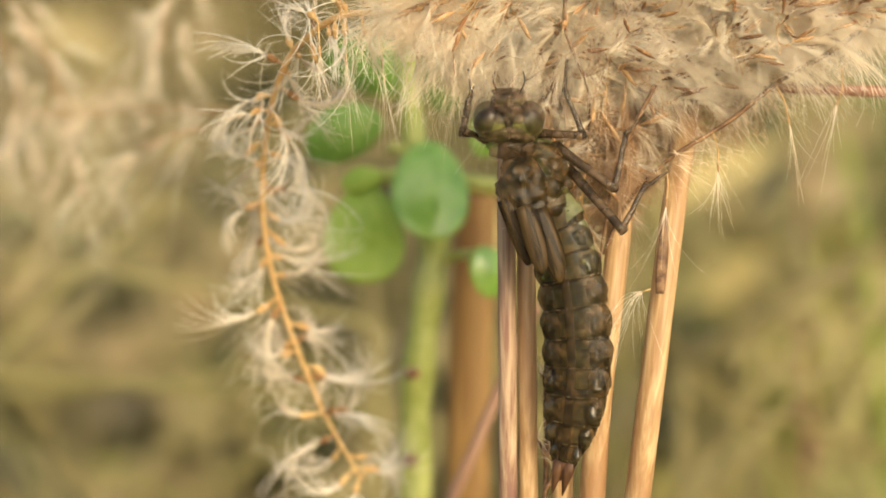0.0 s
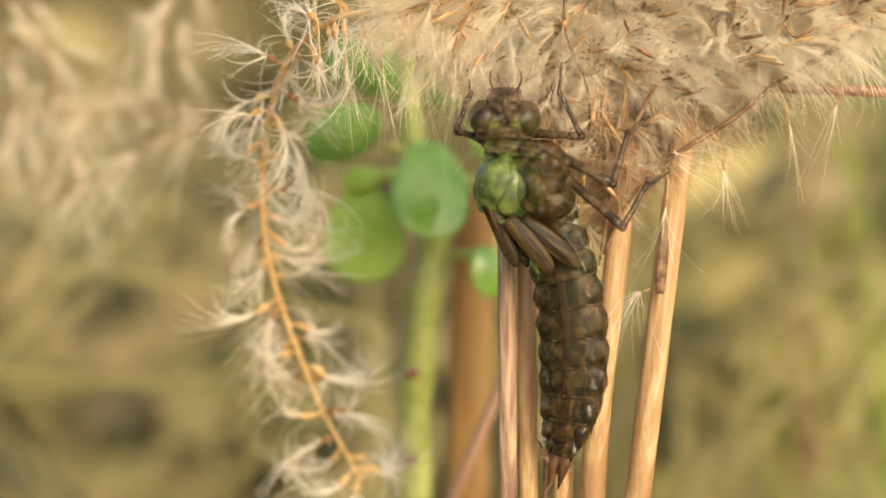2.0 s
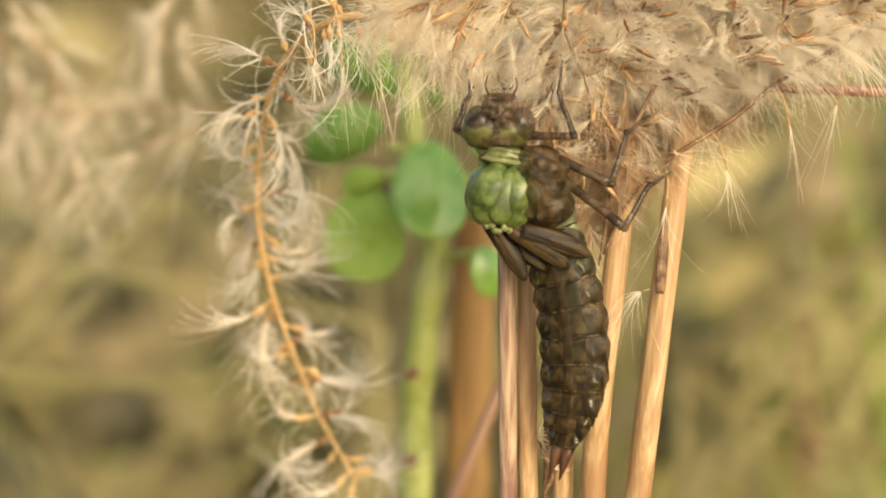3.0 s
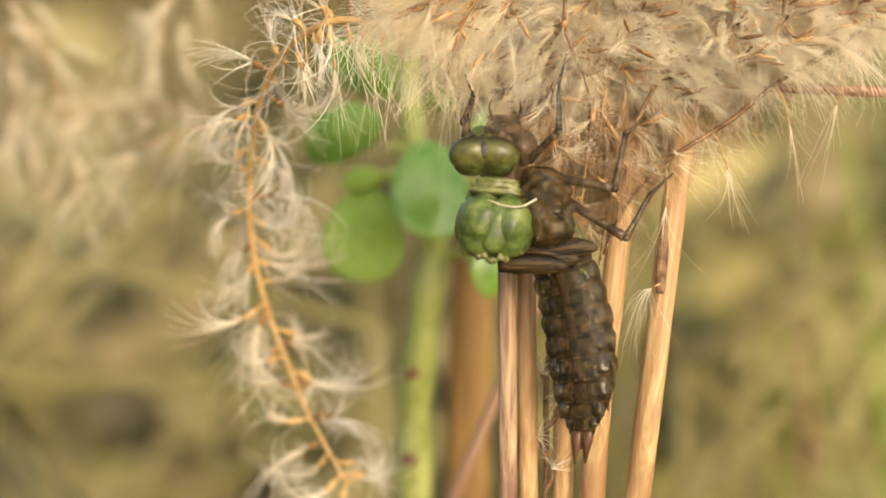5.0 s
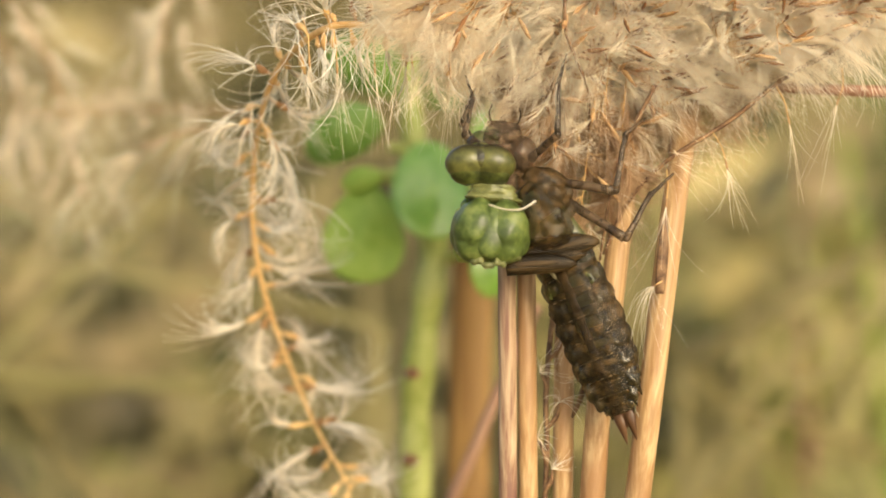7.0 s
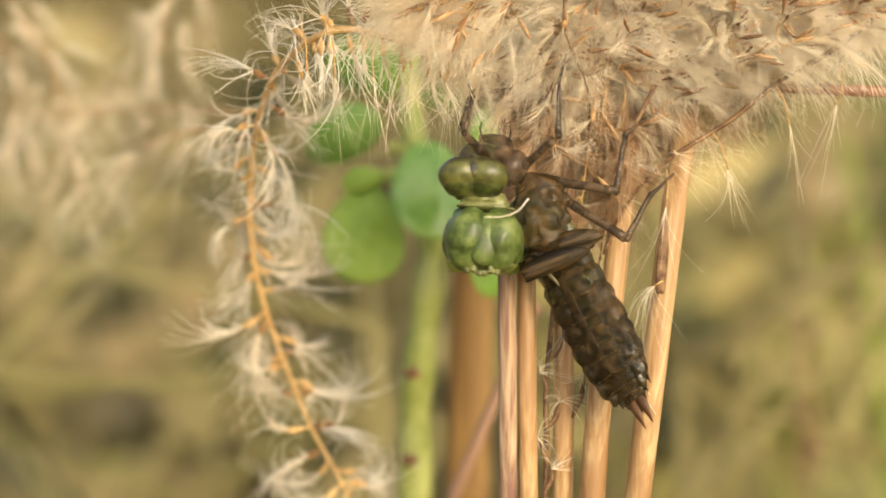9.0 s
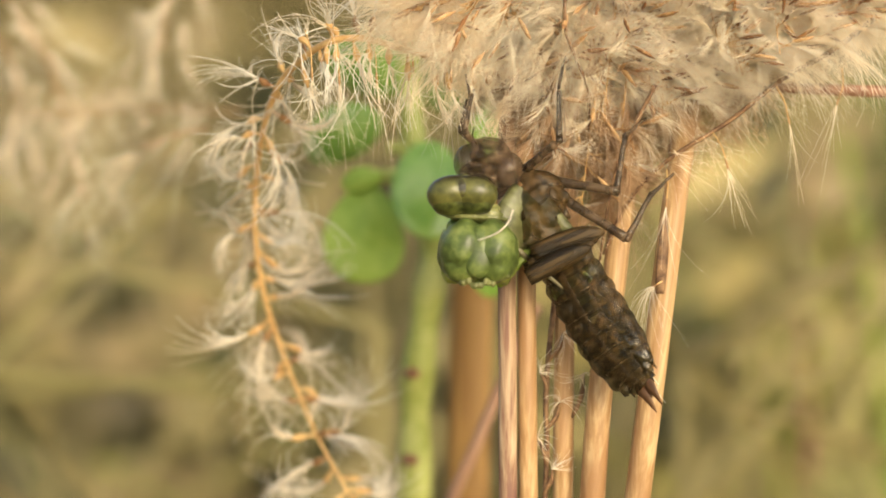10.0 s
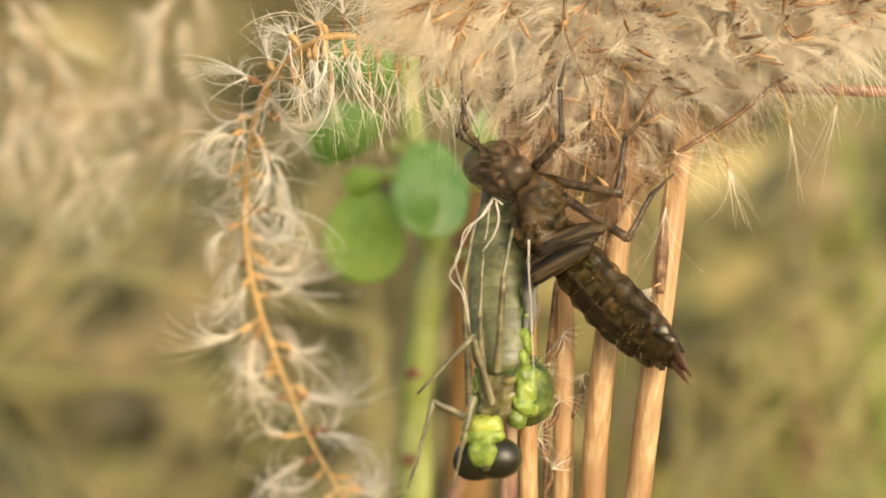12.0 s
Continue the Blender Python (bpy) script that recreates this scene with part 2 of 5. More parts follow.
def tube(bm, pts, radii, sides=8, squash=1.0, ridge=0.0, away=(0, 1, 0)):
    """A closed tube along pts; squash: depth over width; ridge: height of the ribs along it."""
    rings = []
    n = len(pts)
    for i, p in enumerate(pts):
        d = (pts[min(i + 1, n - 1)] - pts[max(i - 1, 0)]).normalized()
        b = Vector(away)
        b = (b - d * b.dot(d))
        b = b.normalized() if b.length > 1e-6 else d.orthogonal().normalized()
        a = b.cross(d).normalized()
        r = radii[i] if isinstance(radii, (list, tuple)) else radii
        ring = []
        for k in range(sides):
            g = 2 * math.pi * k / sides
            rr = r * (1 + ridge * ((k % 2) * 2 - 1))
            ring.append(bm.verts.new(p + a * (math.cos(g) * rr) + b * (math.sin(g) * rr * squash)))
        rings.append(ring)
    for r0, r1 in zip(rings, rings[1:]):
        for k in range(sides):
            bm.faces.new((r0[k], r0[(k + 1) % sides], r1[(k + 1) % sides], r1[k]))
    bm.faces.new(rings[0])
    bm.faces.new(rings[-1])
    return bm


def blob(bm, centre, radii, rough=0.0, grain=400.0, turn=(0, 0, 0), level=3, square=1.0, seed=0.0):
    """A rounded lump; square below 1 makes it boxier; rough: how uneven it is."""
    made = bmesh.ops.create_icosphere(bm, subdivisions=level, radius=1)["verts"]
    rot = Euler([radians(a) for a in turn]).to_matrix()
    c, r = Vector(centre), Vector(radii)
    for v in made:
        d = v.co.copy()
        if square != 1:
            d = Vector([math.copysign(abs(q) ** square, q) for q in d])
        p = Vector((d.x * r.x, d.y * r.y, d.z * r.z))
        if rough:
            p *= 1 + rough * noise.noise((p + c) * grain + Vector((seed, 0, 0)))
        v.co = c + rot @ p
    return made


def fuse(ob, size=3.0, rounds=6):
    """Grows the lumps of a body part together into one skin."""
    m = ob.modifiers.new("fuse", "REMESH")
    m.mode, m.voxel_size, m.use_smooth_shade = "VOXEL", size * UNIT, True
    s = ob.modifiers.new("smooth", "SMOOTH")
    s.factor, s.iterations = 0.5, rounds
    return ob


def u(*q):
    """Sheet units to metres."""
    return Vector([a * UNIT for a in q])


def hairs_mesh(name, lines, radius, material, parent, sides=3, label="", kind="stuff"):
    """Many thin tapering hairs in one mesh; lines: array (hairs, points, 3)."""
    n, k, _ = lines.shape
    d = np.gradient(lines, axis=1)
    d /= np.linalg.norm(d, axis=2, keepdims=True) + 1e-12
    ref = np.where(np.abs(d[:, :1, 1:2]) < 0.8, [[[0, 1.0, 0]]], [[[1.0, 0, 0]]])
    a = np.cross(d, np.broadcast_to(ref, d.shape))
    a /= np.linalg.norm(a, axis=2, keepdims=True) + 1e-12
    b = np.cross(d, a)
    taper = np.linspace(1.0, 0.35, k)[None, :, None] * np.reshape(radius, (-1, 1, 1))
    ring = []
    for s in range(sides):
        g = 2 * math.pi * s / sides
        ring.append(lines + (a * math.cos(g) + b * math.sin(g)) * taper)
    v = np.stack(ring, 2).reshape(-1, 3)
    base = (np.arange(n)[:, None, None, None] * k + np.arange(k - 1)[None, :, None, None]) * sides
    s0 = np.arange(sides)[None, None, :, None]
    s1 = (s0 + 1) % sides
    f = np.concatenate([base + s0, base + s1, base + sides + s1, base + sides + s0], 3).reshape(-1, 4)
    me = bpy.data.meshes.new(name)
    me.vertices.add(len(v))
    me.vertices.foreach_set("co", v.ravel())
    me.loops.add(f.size)
    me.loops.foreach_set("vertex_index", f.ravel().astype(np.int32))
    me.polygons.add(len(f))
    me.polygons.foreach_set("loop_start", np.arange(len(f), dtype=np.int32) * 4)
    me.update(calc_edges=True)
    me.shade_smooth()
    ob = part(name, me, material, parent, label)
    if kind:
        ob["kind"] = kind
    return ob


rng = np.random.default_rng(7)


def tuft(origin, axis, count, length, spread=0.3, droop=0.2, curl=0.0, points=7, wild=0.5):
    """Hairs that fan out from origin along axis; droop: how far they sag; curl: the turn they share from root to tip, in radians."""
    ax = np.array(axis, float)
    ax /= np.linalg.norm(ax)
    d = ax + rng.normal(size=(count, 3)) * spread * 0.6
    d /= np.linalg.norm(d, axis=1, keepdims=True)
    side = np.cross(d, np.array([0, 1.0, 0]) + rng.normal(size=3) * 0.45)
    side /= np.linalg.norm(side, axis=1, keepdims=True) + 1e-9
    k = curl + rng.normal(size=(count, 1, 1)) * wild
    k = np.where(np.abs(k) < 0.05, 0.05, k)
    s = np.linspace(0, 1, points)[None, :, None]
    ln = length * rng.uniform(0.5, 1.15, (count, 1, 1))
    arc = d[:, None, :] * (np.sin(k * s) / k) + side[:, None, :] * ((1 - np.cos(k * s)) / k)
    return np.array(origin) + ln * (arc + np.array([0, 0, -droop]) * s ** 2)


# ---- the ground and the dead meadow ----
def ground():
    bm = bmesh.new()
    size, n = 400.0, 80
    edge = [math.copysign(abs(i / n * 2 - 1) ** 3, i / n * 2 - 1) * size for i in range(n + 1)]
    grid = [[bm.verts.new((x, y, 0.03 * noise.noise((x * 0.8, y * 0.8, 0)) - 0.03)) for x in edge] for y in edge]
    for j in range(n):
        for i in range(n):
            bm.faces.new((grid[j][i], grid[j][i + 1], grid[j + 1][i + 1], grid[j + 1][i]))
    return tagged(part("ground", bm, M_GROUND, None), "brown soil covered with dead grass litter", "ground", kind="structure")


def grass(name, material, label, count, y0, y1, tall, thick, seed, x0=-1.0, x1=1.0, flop=0.5):
    """Blades over a wedge of ground; x0, x1: shares of the wedge's half width."""
    r = np.random.default_rng(seed)
    y = y0 + (y1 - y0) * r.uniform(0, 1, count) ** 1.6
    x = r.uniform(x0, x1, count) * (0.26 * (y + 0.25) + 0.08)
    root = np.stack([x, y, np.full(count, -0.05)], 1)
    h = tall * r.uniform(0.4, 1.1, count)
    lean = r.normal(size=(count, 2)) * flop
    t = np.linspace(0, 1, 6)[None, :]
    lines = np.stack([root[:, 0:1] + lean[:, 0:1] * h[:, None] * t ** 2, root[:, 1:2] + lean[:, 1:2] * h[:, None] * t ** 2,
                      root[:, 2:3] + (h[:, None] + 0.05) * (t - 0.25 * np.hypot(lean[:, 0:1], lean[:, 1:2]) * t ** 2)], 2)
    ob = hairs_mesh(name, lines, thick * r.uniform(0.5, 1.3, count), material, None, 3)
    return tagged(ob, label, "grass", kind="stuff")


ground()
grass("dead_grass", M_GRASS, "tangled tan and olive dead grass of the meadow", 12000, 1.2, 13.0, 0.40, 0.0095, 3, -1.3, 1.3)
grass("dry_leaves", M_GRASS, "broad dry reed leaves bent over one another", 900, 0.5, 1.5, 0.50, 0.006, 4, -1.3, 1.3, 0.9)
grass("green_grass", M_GREEN_GRASS, "fresh green grass blades among the dead ones", 220, 0.6, 1.6, 0.55, 0.007, 5, 0.45, 1.2, 0.25)
grass("pale_grass", M_PALE_GRASS, "pale yellow dead grass behind the reeds", 3600, 0.8, 3.0, 0.47, 0.007, 8, 0.15, 1.3, 0.5)
grass("low_green_grass", M_GREEN_GRASS, "short green grass blades among the dead ones", 160, 0.5, 1.3, 0.42, 0.006, 6, -1.2, -0.5, 0.3)


def weeds(name, material, label, count, x0, x1, y0, y1, seed, size=0.03):
    """Withered weeds: thin stalks with broad drooping leaves, all in one mesh."""
    r = random.Random(seed)
    verts, faces = [], []

    def blade(p, d, n, length, width):
        side = d.cross(n).normalized()
        k = len(verts)
        bend = Vector((0, 0, -length * r.uniform(0.1, 0.5)))
        for f, w in ((0, 0.06), (0.3, 0.42), (0.65, 0.5), (1.0, 0.04)):
            c = p + d * length * f + bend * f * f
            verts.extend([c - side * width * w, c + n * width * 0.08, c + side * width * w])
        for i in range(3):
            for j in range(2):
                a = k + i * 3 + j
                faces.append((a, a + 1, a + 4, a + 3))

    for _ in range(count):
        y = r.uniform(y0, y1)
        base = Vector((r.uniform(x0, x1) * (0.22 * (y + 0.25) + 0.04), y, -0.05))
        tall = r.uniform(0.3, 0.62)
        lean = Vector((r.gauss(0, 0.12), r.gauss(0, 0.12), 1))
        top = base + lean * tall
        blade(base, lean.normalized(), Vector((0, -1, 0.1)), tall * 1.15, 0.004)
        for k in range(12):
            p = base.lerp(top, 0.25 + 0.75 * k / 11)
            d = Vector((r.gauss(0, 1), r.gauss(0, 0.5), r.gauss(0.2, 0.5))).normalized()
            n = Vector((r.gauss(0, 0.4), -1, r.gauss(0.4, 0.4))).normalized()
            blade(p, d, n, size * r.uniform(0.8, 2.2), size * r.uniform(0.5, 1.0))
    me = bpy.data.meshes.new(name)
    me.from_pydata([v[:] for v in verts], [], faces)
    me.shade_smooth()
    return tagged(part(name, me, material, None), label, "weeds", kind="stuff")


weeds("withered_weeds", M_WEED, "withered olive and tan weeds crowding the meadow", 110, -1.2, 1.2, 0.62, 1.5, 21)
weeds("olive_weeds", M_WEED, "dark withered weeds left standing in the meadow", 84, -1.2, -0.12, 0.66, 1.5, 27)
weeds("pale_weeds", M_WEED_PALE, "pale tan withered weeds behind the leaning reeds", 46, 0.18, 1.2, 0.56, 0.95, 29)
weeds("yellow_weeds", M_WEED_YELLOW, "yellowing leafy weeds behind the reeds", 20, 0.2, 1.2, 0.6, 1.2, 22)


def bent_straw(path, width, material, label):
    """A long dry blade that rises from the ground and bows over through places of the sheet."""
    top = [spot(*q) for q in path]
    base = Vector((top[0].x * 1.05, top[0].y + 0.03, -0.04))
    pts = [base.lerp(top[0], k / 5) for k in range(5)] + smooth(top, 6)
    root = thing("bent_straw", Matrix.Translation(base), label, "straw", "bent straws")
    n = len(pts)
    part("stalk", tube(bmesh.new(), [p - base for p in pts], [width * (1 - 0.5 * i / n) for i in range(n)], 8, 0.5), material, root)


for path, width, material, label in (
        ([(-330, 640, 160), (0, 664, 150), (250, 684, 150), (500, 700, 160)], 0.0016, M_PALE_GRASS, "long pale straw lying bent across the meadow"),
        ([(-330, 735, 190), (0, 704, 180), (300, 672, 180), (560, 640, 190)], 0.0013, M_PALE_GRASS, "long pale straw lying bent across the meadow"),
        ([(-100, 760, 210), (40, 580, 210), (190, 440, 215), (330, 340, 220)], 0.0013, M_PALE_GRASS, "thin tan straw slanting behind the frond"),
        ([(-160, 700, 240), (0, 570, 240), (150, 470, 240), (300, 430, 250)], 0.0018, M_OLD, "thin tan straw slanting behind the frond"),
        ([(1150, 980, 180), (1320, 800, 180), (1480, 630, 180), (1640, 470, 190)], 0.0013, M_OLD, "tan blade leaning behind the reeds"),
        ([(1180, 960, 220), (1290, 770, 220), (1420, 620, 220), (1640, 490, 230)], 0.0012, M_OLD, "tan blade leaning behind the reeds"),
        ([(1400, 980, 260), (1470, 800, 260), (1560, 640, 260), (1680, 500, 260)], 0.0016, M_PALE_GRASS, "tan blade leaning behind the reeds"),
        ([(1600, 960, 300), (1560, 700, 300), (1535, 480, 300), (1490, 230, 310)], 0.0026, M_GREEN_GRASS, "green upright blade behind the reeds"),
        ([(1440, 960, 320), (1428, 700, 320), (1420, 480, 320), (1424, 290, 330)], 0.0013, M_RED_STEM, "dull red-brown stem among the far grass")):
    bent_straw(path, width, material, label)
far = random.Random(77)
for k in range(26):
    x, y, w = far.uniform(-60, 620) if k % 2 else far.uniform(1180, 1600), far.uniform(300, 860), far.uniform(160, 420)
    a, ln = radians(far.choice((-1, 1)) * far.uniform(8, 75)), far.uniform(350, 700)
    dx, dy = math.cos(a) * ln / 2, math.sin(a) * ln / 2
    if dy > 0:
        dx, dy = -dx, -dy
    bent_straw([(x - dx, y - dy, w), (x - dx * 0.3, y - dy * 0.3 - 20, w), (x + dx * 0.4, y + dy * 0.4 - 20, w), (x + dx, y + dy, w + 10)],
               far.uniform(0.0009, 0.0022), far.choice((M_PALE_GRASS, M_OLD, M_OLD, M_GRASS, M_OLD)), "dry blade bowed over in the dead meadow")


# ---- reed stems ----
def stem(name, path, width, material, label, squash=0.85, ridge=0.025, group="dry reeds", category="reed"):
    """A dry culm from the ground up through places of the sheet, given from below; width in sheet units."""
    top = [spot(*p) for p in path]
    low = top[0] - (top[1] - top[0]).normalized() * 0.12
    base = Vector((low.x * 1.02, low.y + 0.01, -0.04))
    pts = [base.lerp(top[0], k / 5) for k in range(5)] + smooth(top, 7)
    root = thing(name, Matrix.Translation(base), label, category, group)
    bm = bmesh.new()
    n = len(pts)
    grain = (top[-1] - top[0]).normalized().to_track_quat("Z", "Y").to_matrix()
    tube(bm, [grain.inverted() @ (p - base) for p in pts], [width * UNIT * 0.5 * (1.04 - 0.08 * i / n) for i in range(n)], 26, squash, ridge)
    part("culm", bm, material, root).matrix_basis = grain.to_4x4()
    return root, base


stem("dry_reed", [(899, 900, 1), (898, 640, 1), (896, 300, 3), (903, 60, 8)], 32, M_STRAW_PINK, "pale pinkish dry reed stem streaked with purple")
stem("dry_reed", [(935, 900, 2), (933, 640, 2), (931, 300, 4), (938, 60, 9)], 33, M_STRAW, "golden straw-coloured upright dry reed stem")
stem("dry_reed", [(996, 900, 5), (998, 640, 5), (1002, 400, 7), (1014, 100, 12)], 36, M_STRAW, "shaded tan dry reed stem behind the insect")
stem("dry_reed", [(1047, 900, 2), (1062, 700, 2), (1092, 450, 4), (1124, 150, 14)], 44, M_STRAW, "thick golden dry reed stem leaning beneath the plume")
LEANING = stem("dry_reed", [(1126, 900, 0), (1154, 680, 0), (1191, 380, 3), (1228, 120, 10)], 45, M_STRAW, "thick leaning golden reed stem with a split sheath")
stem("dry_reed", [(826, 900, 75), (830, 700, 75), (836, 520, 76), (842, 340, 78)], 98, M_BROWN_LEAF, "broad brown withered reed stem standing behind", 0.5)
stem("red_stem", [(797, 890, 42), (842, 790, 42), (884, 690, 43), (950, 540, 46)], 26, M_PINK_STEM, "thin pinkish-brown stem leaning behind the reeds", 1, 0, "", "stem")


# ---- the stem across, the split sheath ----
def cross_stem():
    a, b = spot(1300, 153, 8), spot(1760, 172, 9)
    root = thing("red_stem", Matrix.Translation(b), "red-brown dry stem lying across under the plume", "stem")
    pts = [p - b for p in smooth([a, spot(1400, 157, 8), spot(1568, 163, 8), b], 8)]
    bm = tube(bmesh.new(), pts, [UNIT * (7 + 7 * i / len(pts)) for i in range(len(pts))], 14, 0.9, 0.02)
    part("culm", bm, M_RED_STEM, root)
    bm = tube(bmesh.new(), [p + Vector((0.004, -0.0006, 0.0006)) for p in pts[14:]], UNIT * 5, 8, 0.6)
    part("sheath_edge", bm, M_TWIG, root, "paler loose sheath edge")


def split_sheath():
    """The broken leaf sheath on the leaning reed."""
    root, base = LEANING
    pts = smooth([spot(1168, 520, -1.6), spot(1171, 475, -1.8), spot(1175, 425, -1.8), spot(1178, 368, -1.4)], 6)
    n = len(pts)
    bm = tube(bmesh.new(), [p - base for p in pts], [UNIT * (3 + 7 * math.sin(math.pi * min(1, 0.15 + i / n)) ** 0.6) for i in range(n)], 10, 0.35, 0.03)
    part("sheath", bm, M_TWIG, root, "dark broken leaf sheath")


cross_stem()
split_sheath()


# ---- the green plant ----
def fleshy_leaf(root, base, c, half_w, half_l, turn, tip=0.0, bend=0.12, material=M_LEAF):
    """A thick oval leaf round the sheet place c; turn: degrees (rx, ry, rz) from upright and facing the reeds."""
    bm = bmesh.new()
    made = bmesh.ops.create_uvsphere(bm, u_segments=28, v_segments=18, radius=1)["verts"]
    rot = Euler([radians(a) for a in turn]).to_matrix()
    o = flat(*c)
    for v in made:
        x, y, z = v.co
        w = 1 - 0.12 * z + tip * z
        crease = -0.10 * math.exp(-(x / 0.16) ** 2)
        p = Vector((x * half_w * w, (y * 0.10 + bend * x * x + 0.10 * z * z + crease * (1 - abs(z))) * half_w, z * half_l)) * UNIT
        v.co = SIGHT @ (o + rot @ p) - base
    return part("leaf", bm, material, root)


def green_plant():
    top = [spot(733, 900, 60), spot(738, 680, 60), spot(761, 500, 60), spot(768, 400, 61), spot(738, 290, 62), spot(724, 150, 64), spot(720, 40, 66)]
    low = top[0] - Vector((0, -0.02, 0.1))
    base = Vector((low.x - 0.01, low.y + 0.02, -0.04))
    root = thing("green_plant", Matrix.Translation(base), "fresh plant with a stout pale stem and oval fleshy leaves", "plant")
    pts = [base.lerp(top[0], k / 5) for k in range(5)] + smooth(top, 7)
    n = len(pts)
    bm = tube(bmesh.new(), [p - base for p in pts], [UNIT * (39 - 17 * i / n + 3 * math.sin(i * 1.1)) for i in range(n)], 16)
    part("stalk", bm, M_GREEN_STEM, root)
    fleshy_leaf(root, base, (764, 334, 52), 86, 112, (-17, 4, 16))
    fleshy_leaf(root, base, (646, 412, 56), 88, 110, (-14, 8, 8), -0.1, 0.12, M_LEAF_PALE)
    # the three upper leaves take the green with shade painted in
    fleshy_leaf(root, base, (604, 236, 56), 92, 62, (14, -26, -14), 0.0, 0.12, M_LEAF_SHADED)
    fleshy_leaf(root, base, (655, 118, 92), 120, 76, (18, 15, -8), 0.0, 0.12, M_LEAF_SHADED)
    fleshy_leaf(root, base, (790, 140, 95), 66, 80, (10, 20, -15), 0.0, 0.12, M_LEAF_SHADED)
    fleshy_leaf(root, base, (868, 480, 52), 48, 58, (0, -35, 30))
    fleshy_leaf(root, base, (866, 226, 56), 40, 66, (0, 20, 30))
    fleshy_leaf(root, base, (640, 318, 56), 44, 28, (0, -15, 0), 0.0, 0.12, M_LEAF_PALE)
    for a, b, r in (((752, 330, 60), (642, 318, 60), 16), ((760, 340, 62), (880, 332, 60), 20), ((735, 300, 62), (690, 260, 60), 12), ((770, 470, 61), (868, 455, 55), 10), ((700, 380, 61), (752, 330, 60), 11)):
        pts = smooth([spot(*a) - base, (spot(*a) + spot(*b)) / 2 - base + Vector((0, 0, 0.001)), spot(*b) - base], 5)
        part("leaf_stalk", tube(bmesh.new(), pts, UNIT * r, 10), M_GREEN_STEM, root)
    for x, y in ((729, 660), (724, 815)):
        bm = bmesh.new()
        blob(bm, spot(x, y, 56.9) - base, (0.0013, 0.0011, 0.0009), 0.3, level=2)
        part("bud_scar", bm, M_BUD, root, "small brown bud scar")


green_plant()


def dead_twig():
    """A thin dead stalk with wisps between the reeds."""
    top = [spot(963, 900, 4.5), spot(968, 800, 4), spot(966, 700, 4), spot(974, 600, 4.5), spot(985, 500, 5)]
    base = Vector((top[0].x, top[0].y + 0.02, -0.04))
    root = thing("dead_twig", Matrix.Translation(base), "thin brown dead twig with pale wisps between reeds", "twig")
    pts = [base.lerp(top[0], k / 5) for k in range(5)] + smooth(top, 6)
    part("stalk", tube(bmesh.new(), [p - base for p in pts], UNIT * 5, 6), M_TWIG, root)
    hair = []
    r = random.Random(31)
    for x, y, ex, ey in ((966, 700, 955, 660), (968, 760, 990, 712), (966, 830, 950, 775), (970, 640, 996, 590), (1012, 740, 1034, 660), (963, 870, 976, 830)):
        a, b = spot(x, y, 4) - base, spot(ex, ey, 3.4) - base
        part("side_blade", tube(bmesh.new(), smooth([a, (a + b) / 2 + Vector((0.0004, 0, 0)), b], 4), [UNIT * q for q in (2, 3.5, 4.5, 5, 4.5, 4, 3, 2, 0.8)], 6, 0.5), M_TWIG, root)
        for _ in range(3):
            hair.append(tuft(b[:], (r.gauss(0, 0.6), -0.1, r.gauss(0, 1)), 6, UNIT * r.uniform(30, 75), 0.4, 0.2, r.uniform(-2, 2), 7))
    lines = np.concatenate(hair)
    hairs_mesh("wisps", lines, np.full(len(lines), UNIT * 0.6), M_FROND_HAIR, root, label="pale wisps of seed hair")


dead_twig()


# ---- the plume ----
def to_np(v):
    return np.array(v[:])


def spikelets(bm, where, along, size):
    """A small pointed husk."""
    a = Vector(along).normalized()
    p = Vector(where)
    tube(bm, [p, p + a * size * 0.35, p + a * size * 0.7, p + a * size], [size * 0.025, size * 0.085, size * 0.075, size * 0.008], 5)


def husk_mesh():
    bm = bmesh.new()
    spikelets(bm, (0, 0, 0), (0, 0, -1), 1.0)
    me = bpy.data.meshes.new("husk")
    bmesh.ops.recalc_face_normals(bm, faces=bm.faces[:])
    bm.to_mesh(me)
    bm.free()
    me.shade_smooth()
    me.materials.append(M_HUSK)
    return me


HUSK = husk_mesh()


def plume_edge(x):
    """How far down the plume reaches at x on the sheet."""
    return float(np.interp(x, (640, 720, 800, 840, 900, 960, 1030, 1068, 1110, 1180, 1290, 1385, 1480, 1600), (10, 35, 75, 145, 200, 310, 420, 455, 375, 300, 215, 150, 95, 20)))


